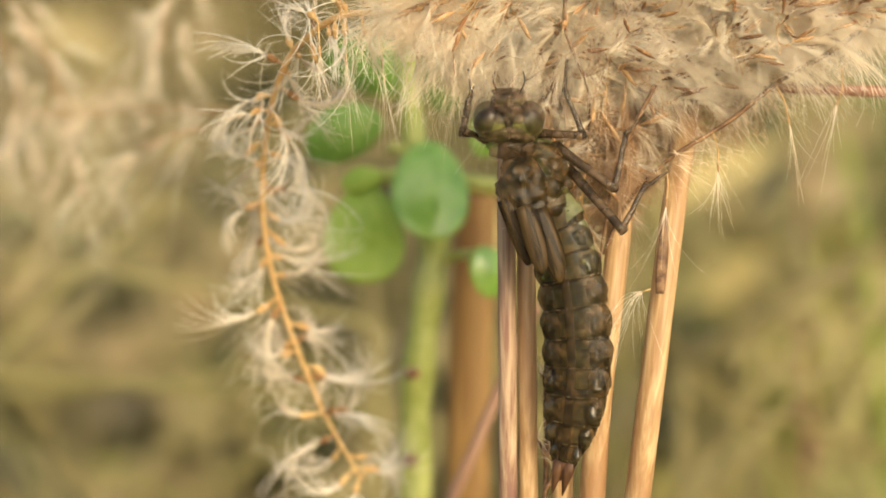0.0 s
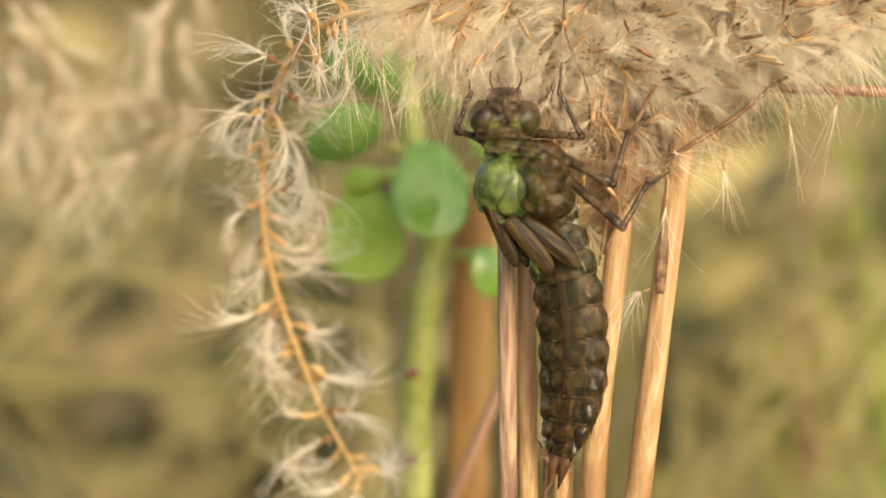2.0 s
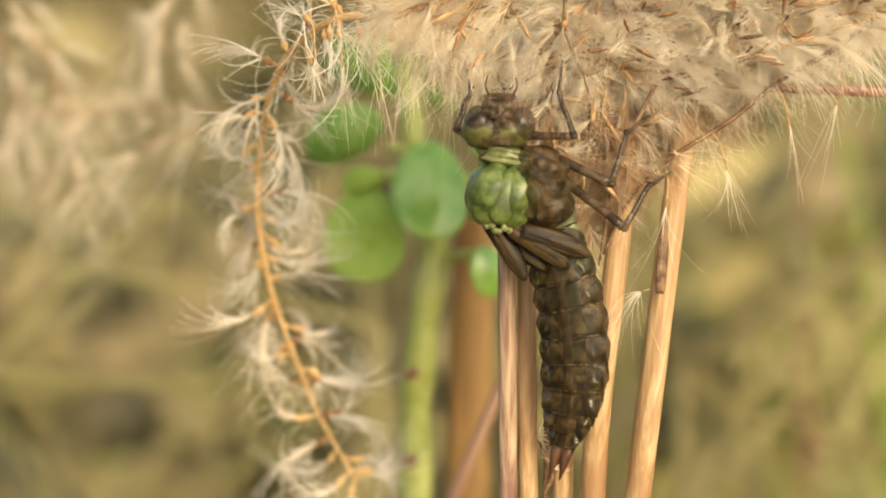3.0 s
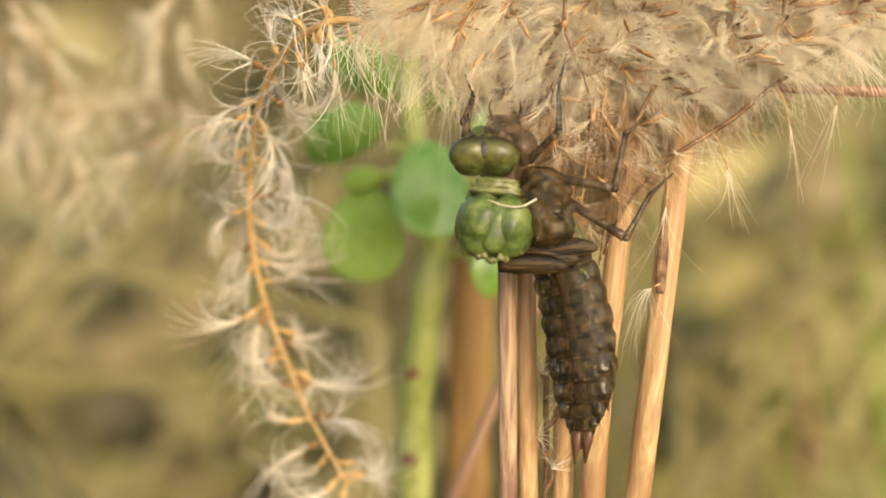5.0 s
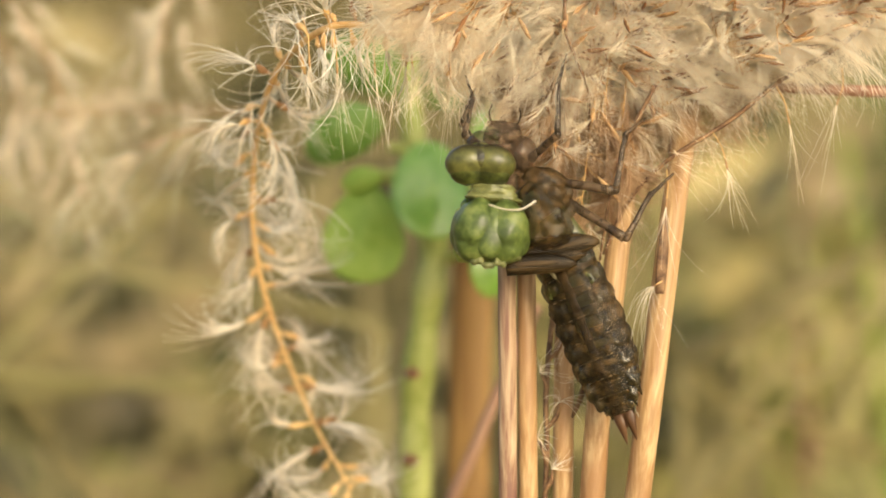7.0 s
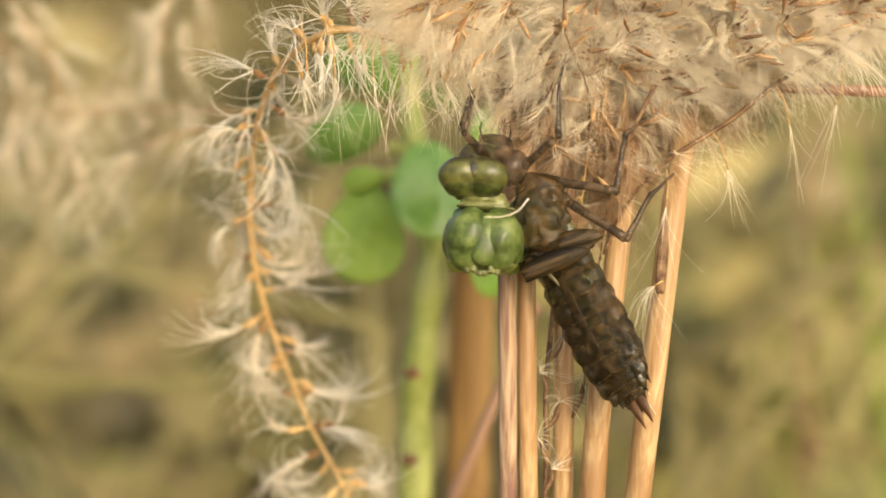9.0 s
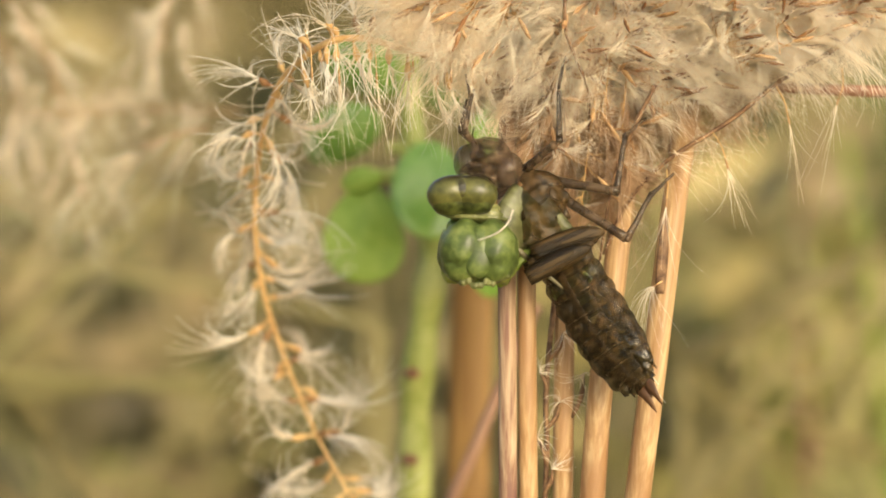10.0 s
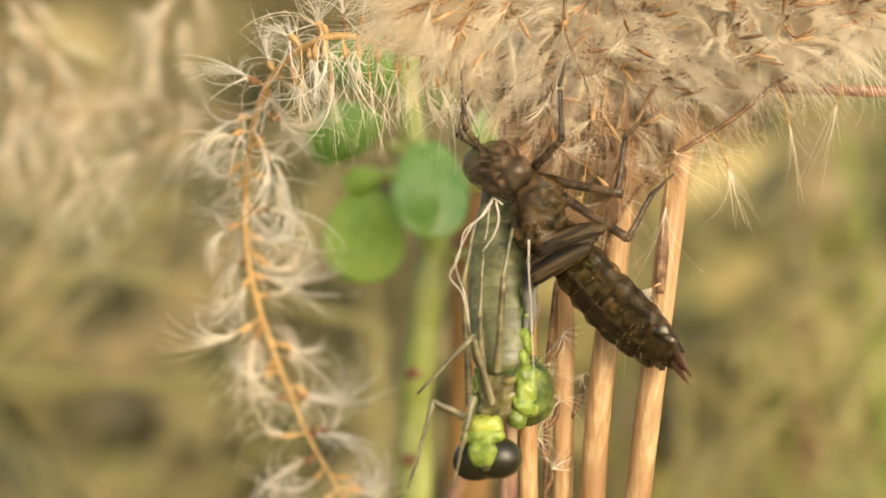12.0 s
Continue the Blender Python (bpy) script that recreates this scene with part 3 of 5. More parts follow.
def plume():
    o = spot(1160, -260, 10)
    root = thing("reed_plume", Matrix.Translation(o), "big fluffy cream reed plume of silky seed hairs", "plume")
    hair, chaff, husks, twigs = [], [], bmesh.new(), bmesh.new()
    r, loose = random.Random(11), 0
    for k in range(108):
        ex = 740 + 850 * ((k * 0.618) % 1.0)
        ey = plume_edge(ex) * (0.15 + (0.8 if ex < 1100 else 0.62) * ((k * 0.4142) % 1.0)) - 15
        low = min(1.0, max(0.0, (ey - 20) / 50)) if 825 < ex < 1270 else 0.0
        ew = r.uniform(-6, 1) * (1 - low) + r.uniform(0, 6) * low
        sx = 1160 + (ex - 1160) * 0.35 + r.uniform(-40, 40)
        mid = ((sx + ex) / 2 + r.uniform(-30, 30), (-240 + ey) / 2 - abs(ex - 1160) * 0.18, ew * 0.6 + r.uniform(-3, 3))
        line = smooth([spot(sx, -250, 9) - o, spot(*mid) - o, spot(ex, ey, ew) - o], 12)
        tube(twigs, line[::2], [UNIT * (3.2 - 2.3 * i / 13) for i in range(len(line[::2]))], 5)
        for i in range(3, len(line)):
            at = SIGHT.inverted() @ (line[i] + o)
            if at.z > 0.0305:
                continue
            px, py = 784 + at.x / UNIT, 441 - at.z / UNIT
            top = 1.0 if px > 1150 else min(1.0, max(0.0, (190 - py) / 80))
            turn = min(1.0, max(-1.0, (px - 1010) / 120))
            sweep = Vector((0.9 * turn, -0.15, 0.40 * turn)) * top + Vector((0, 0, -0.5)) * (1 - top)
            for _ in range(2):
                d = (sweep + Vector((r.gauss(0, 0.55), r.gauss(-0.05, 0.4), r.gauss(0, 0.42)))).normalized()
                p = line[i].lerp(line[i - 1], r.random())
                q = p + d * UNIT * r.uniform(15, 40)
                tube(twigs, [p, (p + q) / 2 + Vector((0, 0, -UNIT * 3)), q], UNIT * 1.1, 3)
                size = UNIT * r.uniform(32, 62)
                if (SIGHT.inverted() @ (q + o)).y < 0.008 and at.z < 0.0285 and loose < 300 and r.random() < 0.32:
                    loose += 1
                    part("husk", HUSK, None, root).matrix_basis = Matrix.Translation(q - SIGHT.to_3x3() @ Vector((0, 0.0006 + 0.0014 * top, 0))) @ d.to_track_quat("-Z", "Y").to_matrix().to_4x4() @ Matrix.Scale(size, 4)
                elif r.random() < 0.35:
                    spikelets(husks, q, d, size)
                tip = q + d * UNIT * 8
                (hair if r.random() < top + 0.3 else chaff).append(tuft(to_np(tip), d[:], r.randint(22, 32), UNIT * (r.uniform(60, 110) + 80 * top * r.random()), 0.10, r.uniform(-0.05, 0.2), r.uniform(-1.4, 1.4), 6, 0.35))
                (hair if r.random() < top + 0.3 else chaff).append(tuft(to_np(tip), (d + Vector((r.gauss(0, 0.6), r.gauss(0, 0.5), r.gauss(0, 0.6))))[:], r.randint(7, 11), UNIT * r.uniform(50, 110), 0.3, r.uniform(0, 0.3), r.uniform(-1.3, 1.3), 6, 0.5))
    # matted fluff deep inside; lower down tan chaff, whose darker colour paints the shade there
    for k in range(2600):
        x = r.uniform(780, 1590)
        y = r.uniform(-40, 1) if plume_edge(x) < 20 else plume_edge(x) * r.random() ** 0.8 - 18
        p = spot(x, y, r.uniform(5, 11)) - o
        d = (r.gauss(0, 1), r.gauss(0, 0.3), r.gauss(0, 1) - 0.3)
        low = y > r.gauss(150, 40)
        (chaff if low else hair).append(tuft(to_np(p), d, 5 if low else 6, UNIT * r.uniform(50, 120), 0.5, 0.2, r.uniform(-1.3, 1.3), 6, 0.6))
    stray = []
    for k in range(24):
        x = 1130 + 330 * r.random()
        p = spot(x, plume_edge(x) + r.uniform(-30, 10), r.uniform(-3, 3)) - o
        stray.append(tuft(to_np(p), (r.uniform(0.2, 1.0), r.gauss(0, 0.3), r.uniform(-1.0, 0.1)), r.randint(3, 6), UNIT * r.uniform(80, 170), 0.35, 0.1, r.uniform(-0.6, 0.6), 8, 0.3))
    lines = np.concatenate(stray)
    hairs_mesh("stray_hairs", lines, UNIT * 0.22 * rng.uniform(0.6, 1.4, len(lines)), M_HAIR, root, label="fine stray seed hairs")
    lines = np.concatenate(chaff)
    hairs_mesh("chaff", lines, UNIT * 0.55 * rng.uniform(0.5, 1.7, len(lines)), M_CHAFF, root, label="matted tan chaff, its tone standing in for shade low in the plume")
    lines = np.concatenate(hair)
    hairs_mesh("silky_hairs", lines, UNIT * 0.44 * rng.uniform(0.6, 1.5, len(lines)), M_HAIR, root, label="cream silky seed hairs")
    part("husk_litter", husks, M_SPIKELET, root, "brown pointed husks")["kind"] = "stuff"
    part("twig_tangle", twigs, M_RACHIS, root, "thin brown plume twigs")["kind"] = "stuff"
    # the bowed lower branch that shows clear of the fluff
    for pts, rr in ((((1600, -10, -3), (1480, 85, -2), (1385, 140, -1), (1290, 215, 0), (1180, 285, 1), (1110, 360, 3), (1068, 450, 4)), 5.5),
                    (((1160, 150, -3), (1120, 230, -2), (1085, 320, 0), (1060, 470, 3)), 4), (((1000, -20, -5), (1003, 60, -5), (1040, 160, -2), (1042, 260, 3)), 4)):
        line = smooth([spot(*p) - o for p in pts], 6)
        part("branch", tube(bmesh.new(), line, [UNIT * rr * (1 - 0.45 * i / len(line)) for i in range(len(line))], 7), M_TWIG, root)
    return root


plume()


def hanging_floret(name, path, husk, hair_n, hair_len, droop, label, spread=0.15):
    """One seed on its thread with a tuft; it hangs from the plume by path[0]."""
    o = spot(*path[0])
    root = thing(name, Matrix.Translation(o), label, "seed", "loose florets")
    line = smooth([spot(*p) - o for p in path], 5)
    part("thread", tube(bmesh.new(), line, UNIT * 1.3, 5), M_RACHIS, root)
    d = (line[-1] - line[-2]).normalized()
    bm = bmesh.new()
    spikelets(bm, line[-1], d, UNIT * husk)
    part("husk", bm, M_SPIKELET, root, "dark brown pointed husk")
    h = tuft(to_np(line[-1] + d * UNIT * husk * 0.5), d[:], hair_n, UNIT * hair_len, spread, droop, 0.0, 8, 0.45 + spread)
    hairs_mesh("seed_hairs", h, np.full(len(h), UNIT * 0.36), M_HAIR, root, label="long pale seed hairs")
    return root


MOVERS = {}
MOVERS["seed_a"] = hanging_floret("reed_floret", [(1262, 235, 0), (1270, 262, 0), (1271, 285, 0)], 24, 16, 90, 0.3, "pale seed tuft hanging from the bowed plume branch")
hanging_floret("reed_floret", [(1372, 150, -1), (1388, 180, -1), (1393, 200, -1)], 24, 9, 95, 0.5, "long-haired seed tuft hanging from the bowed plume branch")
hanging_floret("reed_floret", [(1490, 120, 2), (1492, 150, 2), (1486, 170, 2)], 22, 9, 90, 0.8, "faint seed tuft hanging across the red stem")
hanging_floret("reed_floret", [(1180, 300, -2), (1182, 330, -3.2), (1180, 352, -3.5)], 18, 9, 120, 0.3, "seed tuft caught on the split sheath")
MOVERS["seed_b"] = hanging_floret("reed_floret", [(1152, 512, -3), (1147, 513, -3.2), (1142, 515, -3.4)], 14, 26, 88, 0.9, "loose downy seed caught against the reed stems", 0.5)
for x, y in ((565, 75), (612, 90), (676, 95), (738, 80), (803, 105)):
    MOVERS["spray_%d" % x] = hanging_floret("reed_floret", [(x - 12, y - 62, -2), (x - 2, y - 30, -2.4), (x, y, -2.6)], 30, 15, 100, 0.55, "orange-brown seed hanging with straight pale hairs")


def frond():
    """The long side branch that bows over and curls down."""
    root = thing("plume_frond", SIGHT @ Matrix.Translation(flat(640, 30, -3)), "drooping curled plume branch with wispy seed tufts", "plume")
    base = flat(640, 30, -3)
    path = [(930, 96, 4), (860, 78, 2), (790, 60, 0), (720, 40, -2), (660, 24, -3), (604, 28, -2), (556, 56, 2), (510, 105, 8), (482, 180, 15), (470, 250, 22), (465, 320, 26), (467, 400, 28),
            (483, 490, 30), (512, 580, 31), (543, 660, 32), (578, 740, 32), (618, 812, 32), (640, 850, 32)]
    line = smooth([flat(*p) - base for p in path], 8)
    n = len(line)
    part("rachis", tube(bmesh.new(), line, [UNIT * (2.0 + 4.2 * math.sin(math.pi * min(1.0, 0.28 + 0.68 * i / n))) for i in range(n)], 10), M_RACHIS, root, "orange-tan curved branch")
    r = random.Random(5)
    hair = []
    step = 4
    for i in range(6, n - 1, step):
        d = (line[i] - line[i - 1]).normalized()
        side = Vector((d.z, 0, -d.x))
        arch = i < 52
        for sgn in (-1, 1):
            p = line[max(1, i + r.randint(-2, 1))]
            out = (d * r.uniform(-0.2, 0.8) + side * sgn * r.uniform(0.5, 1.1) + Vector((r.gauss(0, 0.2), r.gauss(0, 0.5), r.uniform(-0.3, 0.3)))).normalized()
            if arch and out.z < 0.3:
                out = (out * 0.5 + Vector((0.35, 0, -1))).normalized()
            q = p + out * UNIT * r.uniform(28, 62)
            twig = smooth([p, (p + q) / 2 + Vector((0, 0, UNIT * r.uniform(-4, 9))), q], 3)
            stalk = tube(bmesh.new(), twig, [UNIT * v for v in (3.2, 2.8, 3.2, 5.4, 7.4, 5.2, 1.5)][:len(twig)], 6)
            part("husk_stalk", stalk, M_RACHIS if r.random() < 0.75 else M_SPIKELET, root)
            hand = 1 if out.x > 0 else -1
            curl = hand * (r.uniform(-0.3, 1.0) if arch else r.uniform(0.7, 2.9) * r.choice((1, 1, -0.8)))
            hair.append(tuft(to_np(q), (out + Vector((0, 0, r.uniform(-0.2, 0.3))))[:], r.randint(8, 13) if arch else r.randint(12, 19), UNIT * (r.uniform(55, 105) if arch else r.uniform(95, 200)), 0.13, 0.04, curl, 12, 0.4))
            for _ in range(1 if i < 34 else 2):
                hair.append(tuft(to_np(p.lerp(q, r.uniform(0.5, 1.0))), (out + Vector((r.gauss(0, 0.45), r.gauss(0, 0.5), r.gauss(0, 0.7))))[:], r.randint(4, 7), UNIT * r.uniform(70, 170), 0.4, 0.1, hand * r.uniform(-1.5, 3.2), 12, 1.1))
    lines = np.concatenate(hair)
    hairs_mesh("silky_hairs", lines, UNIT * 1.0 * rng.uniform(0.5, 1.6, len(lines)), M_FROND_HAIR, root, label="curled pale seed hairs")
    return root


MOVERS["frond"] = frond()


def far_plume(path, label, seed, fluff=34):
    o = spot(*path[0])
    root = thing("far_plume", Matrix.Translation(o), label, "plume", "plumes behind")
    line = smooth([spot(*p) - o for p in path], 6)
    part("rachis", tube(bmesh.new(), line, 0.00025, 7), M_CHAFF, root)
    r = random.Random(seed)
    hair = []
    for i in range(1, len(line)):
        for _ in range(max(1, fluff // 16)):
            d = (line[i] - line[i - 1]).normalized() * 0.6 + Vector((r.gauss(0, 0.6), r.gauss(0, 0.6), r.gauss(-0.2, 0.5)))
            hair.append(tuft(to_np(line[i] + d * 0.003), d[:], 12, 0.009 * r.uniform(0.5, 1.4), 0.35, 0.4, r.uniform(-1, 1), 5))
    lines = np.concatenate(hair)
    hairs_mesh("silky_hairs", lines, np.full(len(lines), 0.000045), M_HAIR, root, label="pale seed hairs")


far_plume([(-40, -60, 80), (30, 20, 80), (90, 120, 80), (120, 230, 80), (150, 350, 80)], "pale plume drooping over the meadow", 1, 12)
far_plume([(-60, 20, 90), (10, 90, 90), (30, 180, 90), (20, 260, 90)], "tan plume hanging behind the frond", 2, 20)
far_plume([(330, -90, 75), (305, -20, 75), (290, 40, 75), (285, 90, 75)], "small pale hanging plume tip", 3, 26)
far_plume([(370, 225, 55), (310, 240, 55), (250, 262, 55)], "wisp of pale seed hair", 4, 14)
far_plume([(430, 200, 85), (300, 192, 85), (200, 195, 85), (40, 205, 85)], "pale plume branch lying level", 6, 16)


# ---- the insect: the larval skin and the dragonfly that leaves it ----
HOME = flat(950, 360, -4)
SKIN = thing("larval_skin", SIGHT @ Matrix.Translation(HOME), "dark brown larval dragonfly skin clinging under the plume", "insect skin")
FLY = thing("dragonfly", SIGHT @ Matrix.Translation(HOME), "soft green dragonfly with dark eyes emerging from its skin", "dragonfly")


def here(x, y, w):
    return flat(x, y, w) - HOME


def facing(at, along, away=(0, 1, 0), twist=0.0):
    """The pose of a piece at a place, its -z along a direction, its y away; twist: degrees about its length."""
    z = -Vector(along).normalized()
    y = Vector(away) - z * Vector(away).dot(z)
    y.normalize()
    x = y.cross(z)
    m = Matrix((x, y, z)).transposed().to_4x4()
    return Matrix.Translation(at) @ m @ pose(0, 0, 0, 0, 0, twist)


def between(rows, t):
    """The row of a table at t, by straight steps."""
    if t <= rows[0][0]:
        return rows[0][1:]
    for a, b in zip(rows, rows[1:]):
        if t <= b[0]:
            f = (t - a[0]) / (b[0] - a[0])
            f = f * f * (3 - 2 * f) if b[0] - a[0] > 0.6 else f
            return tuple(p + (q - p) * f for p, q in zip(a[1:], b[1:]))
    return rows[-1][1:]


# body segments of the skin: half width, and how far the side lobes stand out
HALF = [43, 49, 54, 57, 58, 59, 58, 54, 44, 30]
# share of the abdomen that each ring takes
SHARE = [0.085, 0.095, 0.10, 0.11, 0.12, 0.115, 0.115, 0.11, 0.085, 0.065]


def skin_segment(i):
    """One ring of the abdomen, its back towards -y, hanging down from its front edge."""
    bm = bmesh.new()
    w0, w1 = HALF[i], HALF[min(i + 1, 9)] if i < 9 else 21
    length, sides, rows = 520 * SHARE[i], 40, 9
    rings = []
    for j in range(rows + 1):
        f = j / rows
        w = w0 + (w1 - w0) * f
        swell = 0.965 + 0.035 * math.sin(math.pi * f) + (0.02 if 0.9 > f > 0.7 else 0.0)
        if j == rows:
            swell = 0.94
        ring = []
        for k in range(sides):
            g = 2 * math.pi * k / sides
            x, y = math.cos(g), math.sin(g)
            lobe = 0.16 * math.exp(-((abs(x) - 0.90) / 0.12) ** 2) * math.sin(math.pi * min(1, f * 1.1)) if y < 0.4 else 0
            groove = -0.05 * math.exp(-((abs(x) - 0.70) / 0.05) ** 2) if y < 0 else 0
            keel = 0.05 * math.exp(-(x / 0.12) ** 2) if y < 0 else 0
            s = w * swell * (1 + lobe + groove + keel)
            n = 1 + 0.03 * noise.noise((x * 6 + i * 3, y * 6, f * 5)) + 0.05 * noise.noise((x * 13 + i * 3, y * 13, f * 8)) * max(0.0, abs(x) - 0.45) + (0.012 * math.sin(x * 21) * max(0, math.sin(3.1 * f)) if y < 0 else 0)
            depth = 0.62 if y < 0 else 0.42
            ring.append(bm.verts.new((x * s * n * UNIT, y * s * depth * n * UNIT, -length * f * UNIT)))
        rings.append(ring)
    for a, b in zip(rings, rings[1:]):
        for k in range(sides):
            bm.faces.new((a[k], a[(k + 1) % sides], b[(k + 1) % sides], b[k]))
    rim = [v.co.copy() * 1.004 for v in rings[-2]]
    ob = part("abdomen_segment", bm, M_SKIN, SKIN)
    part("hind_rim", tube(bmesh.new(), rim + rim[:1], UNIT * 1.1, 5), M_RIM, ob, "thin pale hind edge")
    for sgn in (-1, 1):
        b2 = bmesh.new()
        blob(b2, u(sgn * w0 * 0.69, -w0 * 0.20, -length * 0.5), u(w0 * 0.28, w0 * 0.23, length * 0.44), 0.4, 2300, (0, sgn * -8, 0))
        part("side_bead", b2, M_LIME if i < 3 else M_BEAD, ob, "glossy rounded side lobe")
    keel = [u(0, -0.62 * w * 1.02, -z) for w, z in ((w0, 0), ((w0 + w1) / 2, length * 0.5), (w1 * 0.98, length * 0.98))]
    part("back_keel", tube(bmesh.new(), smooth(keel, 3), UNIT * 8, 10, 0.14), M_KEEL, ob, "brown line down the back")
    if i >= 5:
        for sgn in (-1, 1):
            b2 = tube(bmesh.new(), [u(sgn * w1 * 0.86, -4, -length * 0.65), u(sgn * (w1 * 0.98), -4, -length * 0.92), u(sgn * (w1 * 1.02), -4, -length * 1.2)], [UNIT * 8, UNIT * 5, UNIT * 0.6], 7, 0.6)
            part("side_spine", b2, M_SKIN, ob)
    return ob


SEGMENTS = [skin_segment(i) for i in range(10)]


def tail_spikes():
    for x, ln, lean, r0 in ((0, 48, 0, 13), (-9, 74, 0, 14), (10, 72, 0, 14)):
        b2 = tube(bmesh.new(), [u(x, 0, 8), u(x + lean * 0.4, 0, -ln * 0.45), u(x + lean, 0, -ln)], [UNIT * r0, UNIT * r0 * 0.75, UNIT * 0.8], 8, 0.6)
        MOVERS.setdefault("spikes", []).append(part("tail_spike", b2, M_SPIKE, SKIN, "brown translucent tail spike"))


tail_spikes()


def skin_head():
    bm = bmesh.new()
    blob(bm, u(0, 8, 0), u(36, 32, 40), 0.08, 900)
    blob(bm, u(0, 0, -24), u(53, 31, 24), 0.12, 1400)
    blob(bm, u(4, 4, -48), u(42, 29, 22), 0.35, 2600)
    blob(bm, u(0, -12, -24), u(52, 31, 21), 0.25, 2400)
    blob(bm, u(0, -26, 2), u(20, 20, 20), 0.25, 2400)
    blob(bm, u(0, -10, 22), u(33, 28, 30), 0.06, 1200, square=0.72)
    for sgn in (-1, 1):
        blob(bm, u(sgn * 17, -28, -6), u(13, 10, 17), 0.15, 1500, level=2)
    head = fuse(part("head", bm, M_SHELL, SKIN, "empty brown head shell"), 1.8, 2)
    # the jointed face: rim, upper and lower plates
    for z, w, h, y in ((47, 29, 7, -16), (33, 13, 9, -32), (16, 12, 9, -37), (-2, 14, 9, -38)):
        for sgn in ((0,) if z == 47 else (-1, 1)):
            b2 = bmesh.new()
            blob(b2, u(sgn * 13, y, z), u(w, 11, h), 0.12, 1800, (0, sgn * -6, 0), square=0.8)
            part("face_plate", b2, M_SHELL, head)
    for sgn in (-1, 1):
        b2 = bmesh.new()
        blob(b2, u(sgn * 34, -12, -1), u(28, 33, 33), 0.015, 600, (0, sgn * 14, 0), 4)
        part("eye_cap", b2, M_EYECAP, head, "pale glassy empty eye cap")
        b2 = tube(bmesh.new(), smooth([u(sgn * 20, -18, 46), u(sgn * 27, -24, 66), u(sgn * 24, -24, 82)], 4), [UNIT * (2.2 - 0.17 * k) for k in range(9)], 5)
        part("feeler", b2, M_SKIN_LEG, head)
    return head


def skin_thorax():
    bm = bmesh.new()
    blob(bm, u(-6, 2, 44), u(40, 34, 22), 0.14, 1100)
    blob(bm, u(2, 0, 8), u(47, 42, 42), 0.28, 2600)
    blob(bm, u(16, 0, -34), u(46, 44, 40), 0.28, 2600)
    for x, y, z, r in ((16, -30, 26, 17), (-10, -30, 14, 17), (22, -34, -10, 20), (-4, -34, -20, 20), (32, -30, -42, 19), (34, -14, 34, 15), (44, -6, 4, 16), (50, -4, -22, 16)):
        blob(bm, u(x, y, z), u(r, r * 0.5, r * 0.8), 0.3, 2600, (0, 35, 0), level=3)
    th = fuse(part("thorax", bm, M_SKIN, SKIN, "split dark brown thorax shell"), 1.7, 2)
    return th


def back_plate():
    """The plate between the wing sheaths, which the swelling thorax pushes off."""
    bm = bmesh.new()
    blob(bm, u(0, 0, 0), u(46, 20, 56), 0.35, 2600)
    blob(bm, u(0, -8, 24), u(30, 15, 28), 0.4, 3000)
    return fuse(part("back_plate", bm, M_SKIN, SKIN), 1.7, 2)


def wing_sheath(width=19, length=130):
    bm = bmesh.new()
    rings = 12
    pts, rad = [], []
    for i in range(rings + 1):
        f = i / rings
        pts.append(u(4 * math.sin(f * 3), 0, -length * f))
        rad.append(UNIT * width * (0.55 + 0.5 * math.sin(math.pi * min(1, 0.2 + f * 0.62))) * (1 - f ** 7 * 0.75))
    tube(bm, pts, rad, 18, 0.42, 0.06)
    return part("wing_sheath", bm, M_PAD, SKIN)


SKIN_HEAD, SKIN_THORAX, SKIN_PLATE = skin_head(), skin_thorax(), back_plate()
SHEATHS = [wing_sheath(19, 130), wing_sheath(17, 122), wing_sheath(17, 124), wing_sheath(14, 112)]


def leg_piece(name, length, r0, r1, material, parent, spines=0, bands=True):
    bm = bmesh.new()
    n = 7
    tube(bm, [u(0.5 * math.sin(i * 1.7), 0, -length * i / n) for i in range(n + 1)], [UNIT * (r0 + (r1 - r0) * i / n) * (1.08 if i in (0, n) else 1.0 - 0.12 * math.sin(math.pi * i / n)) for i in range(n + 1)], 9)
    blob(bm, (0, 0, 0), u(r0 * 1.12, r0 * 1.1, r0 * 1.12), level=2)
    for s in range(spines):
        z = -length * (0.15 + 0.8 * s / spines)
        for sgn in (-1, 1):
            tube(bm, [u(0, 0, z), u(sgn * (r0 + 6), -2, z - 7)], [UNIT * 1.0, UNIT * 0.4], 3)
    return part(name, bm, material, parent)


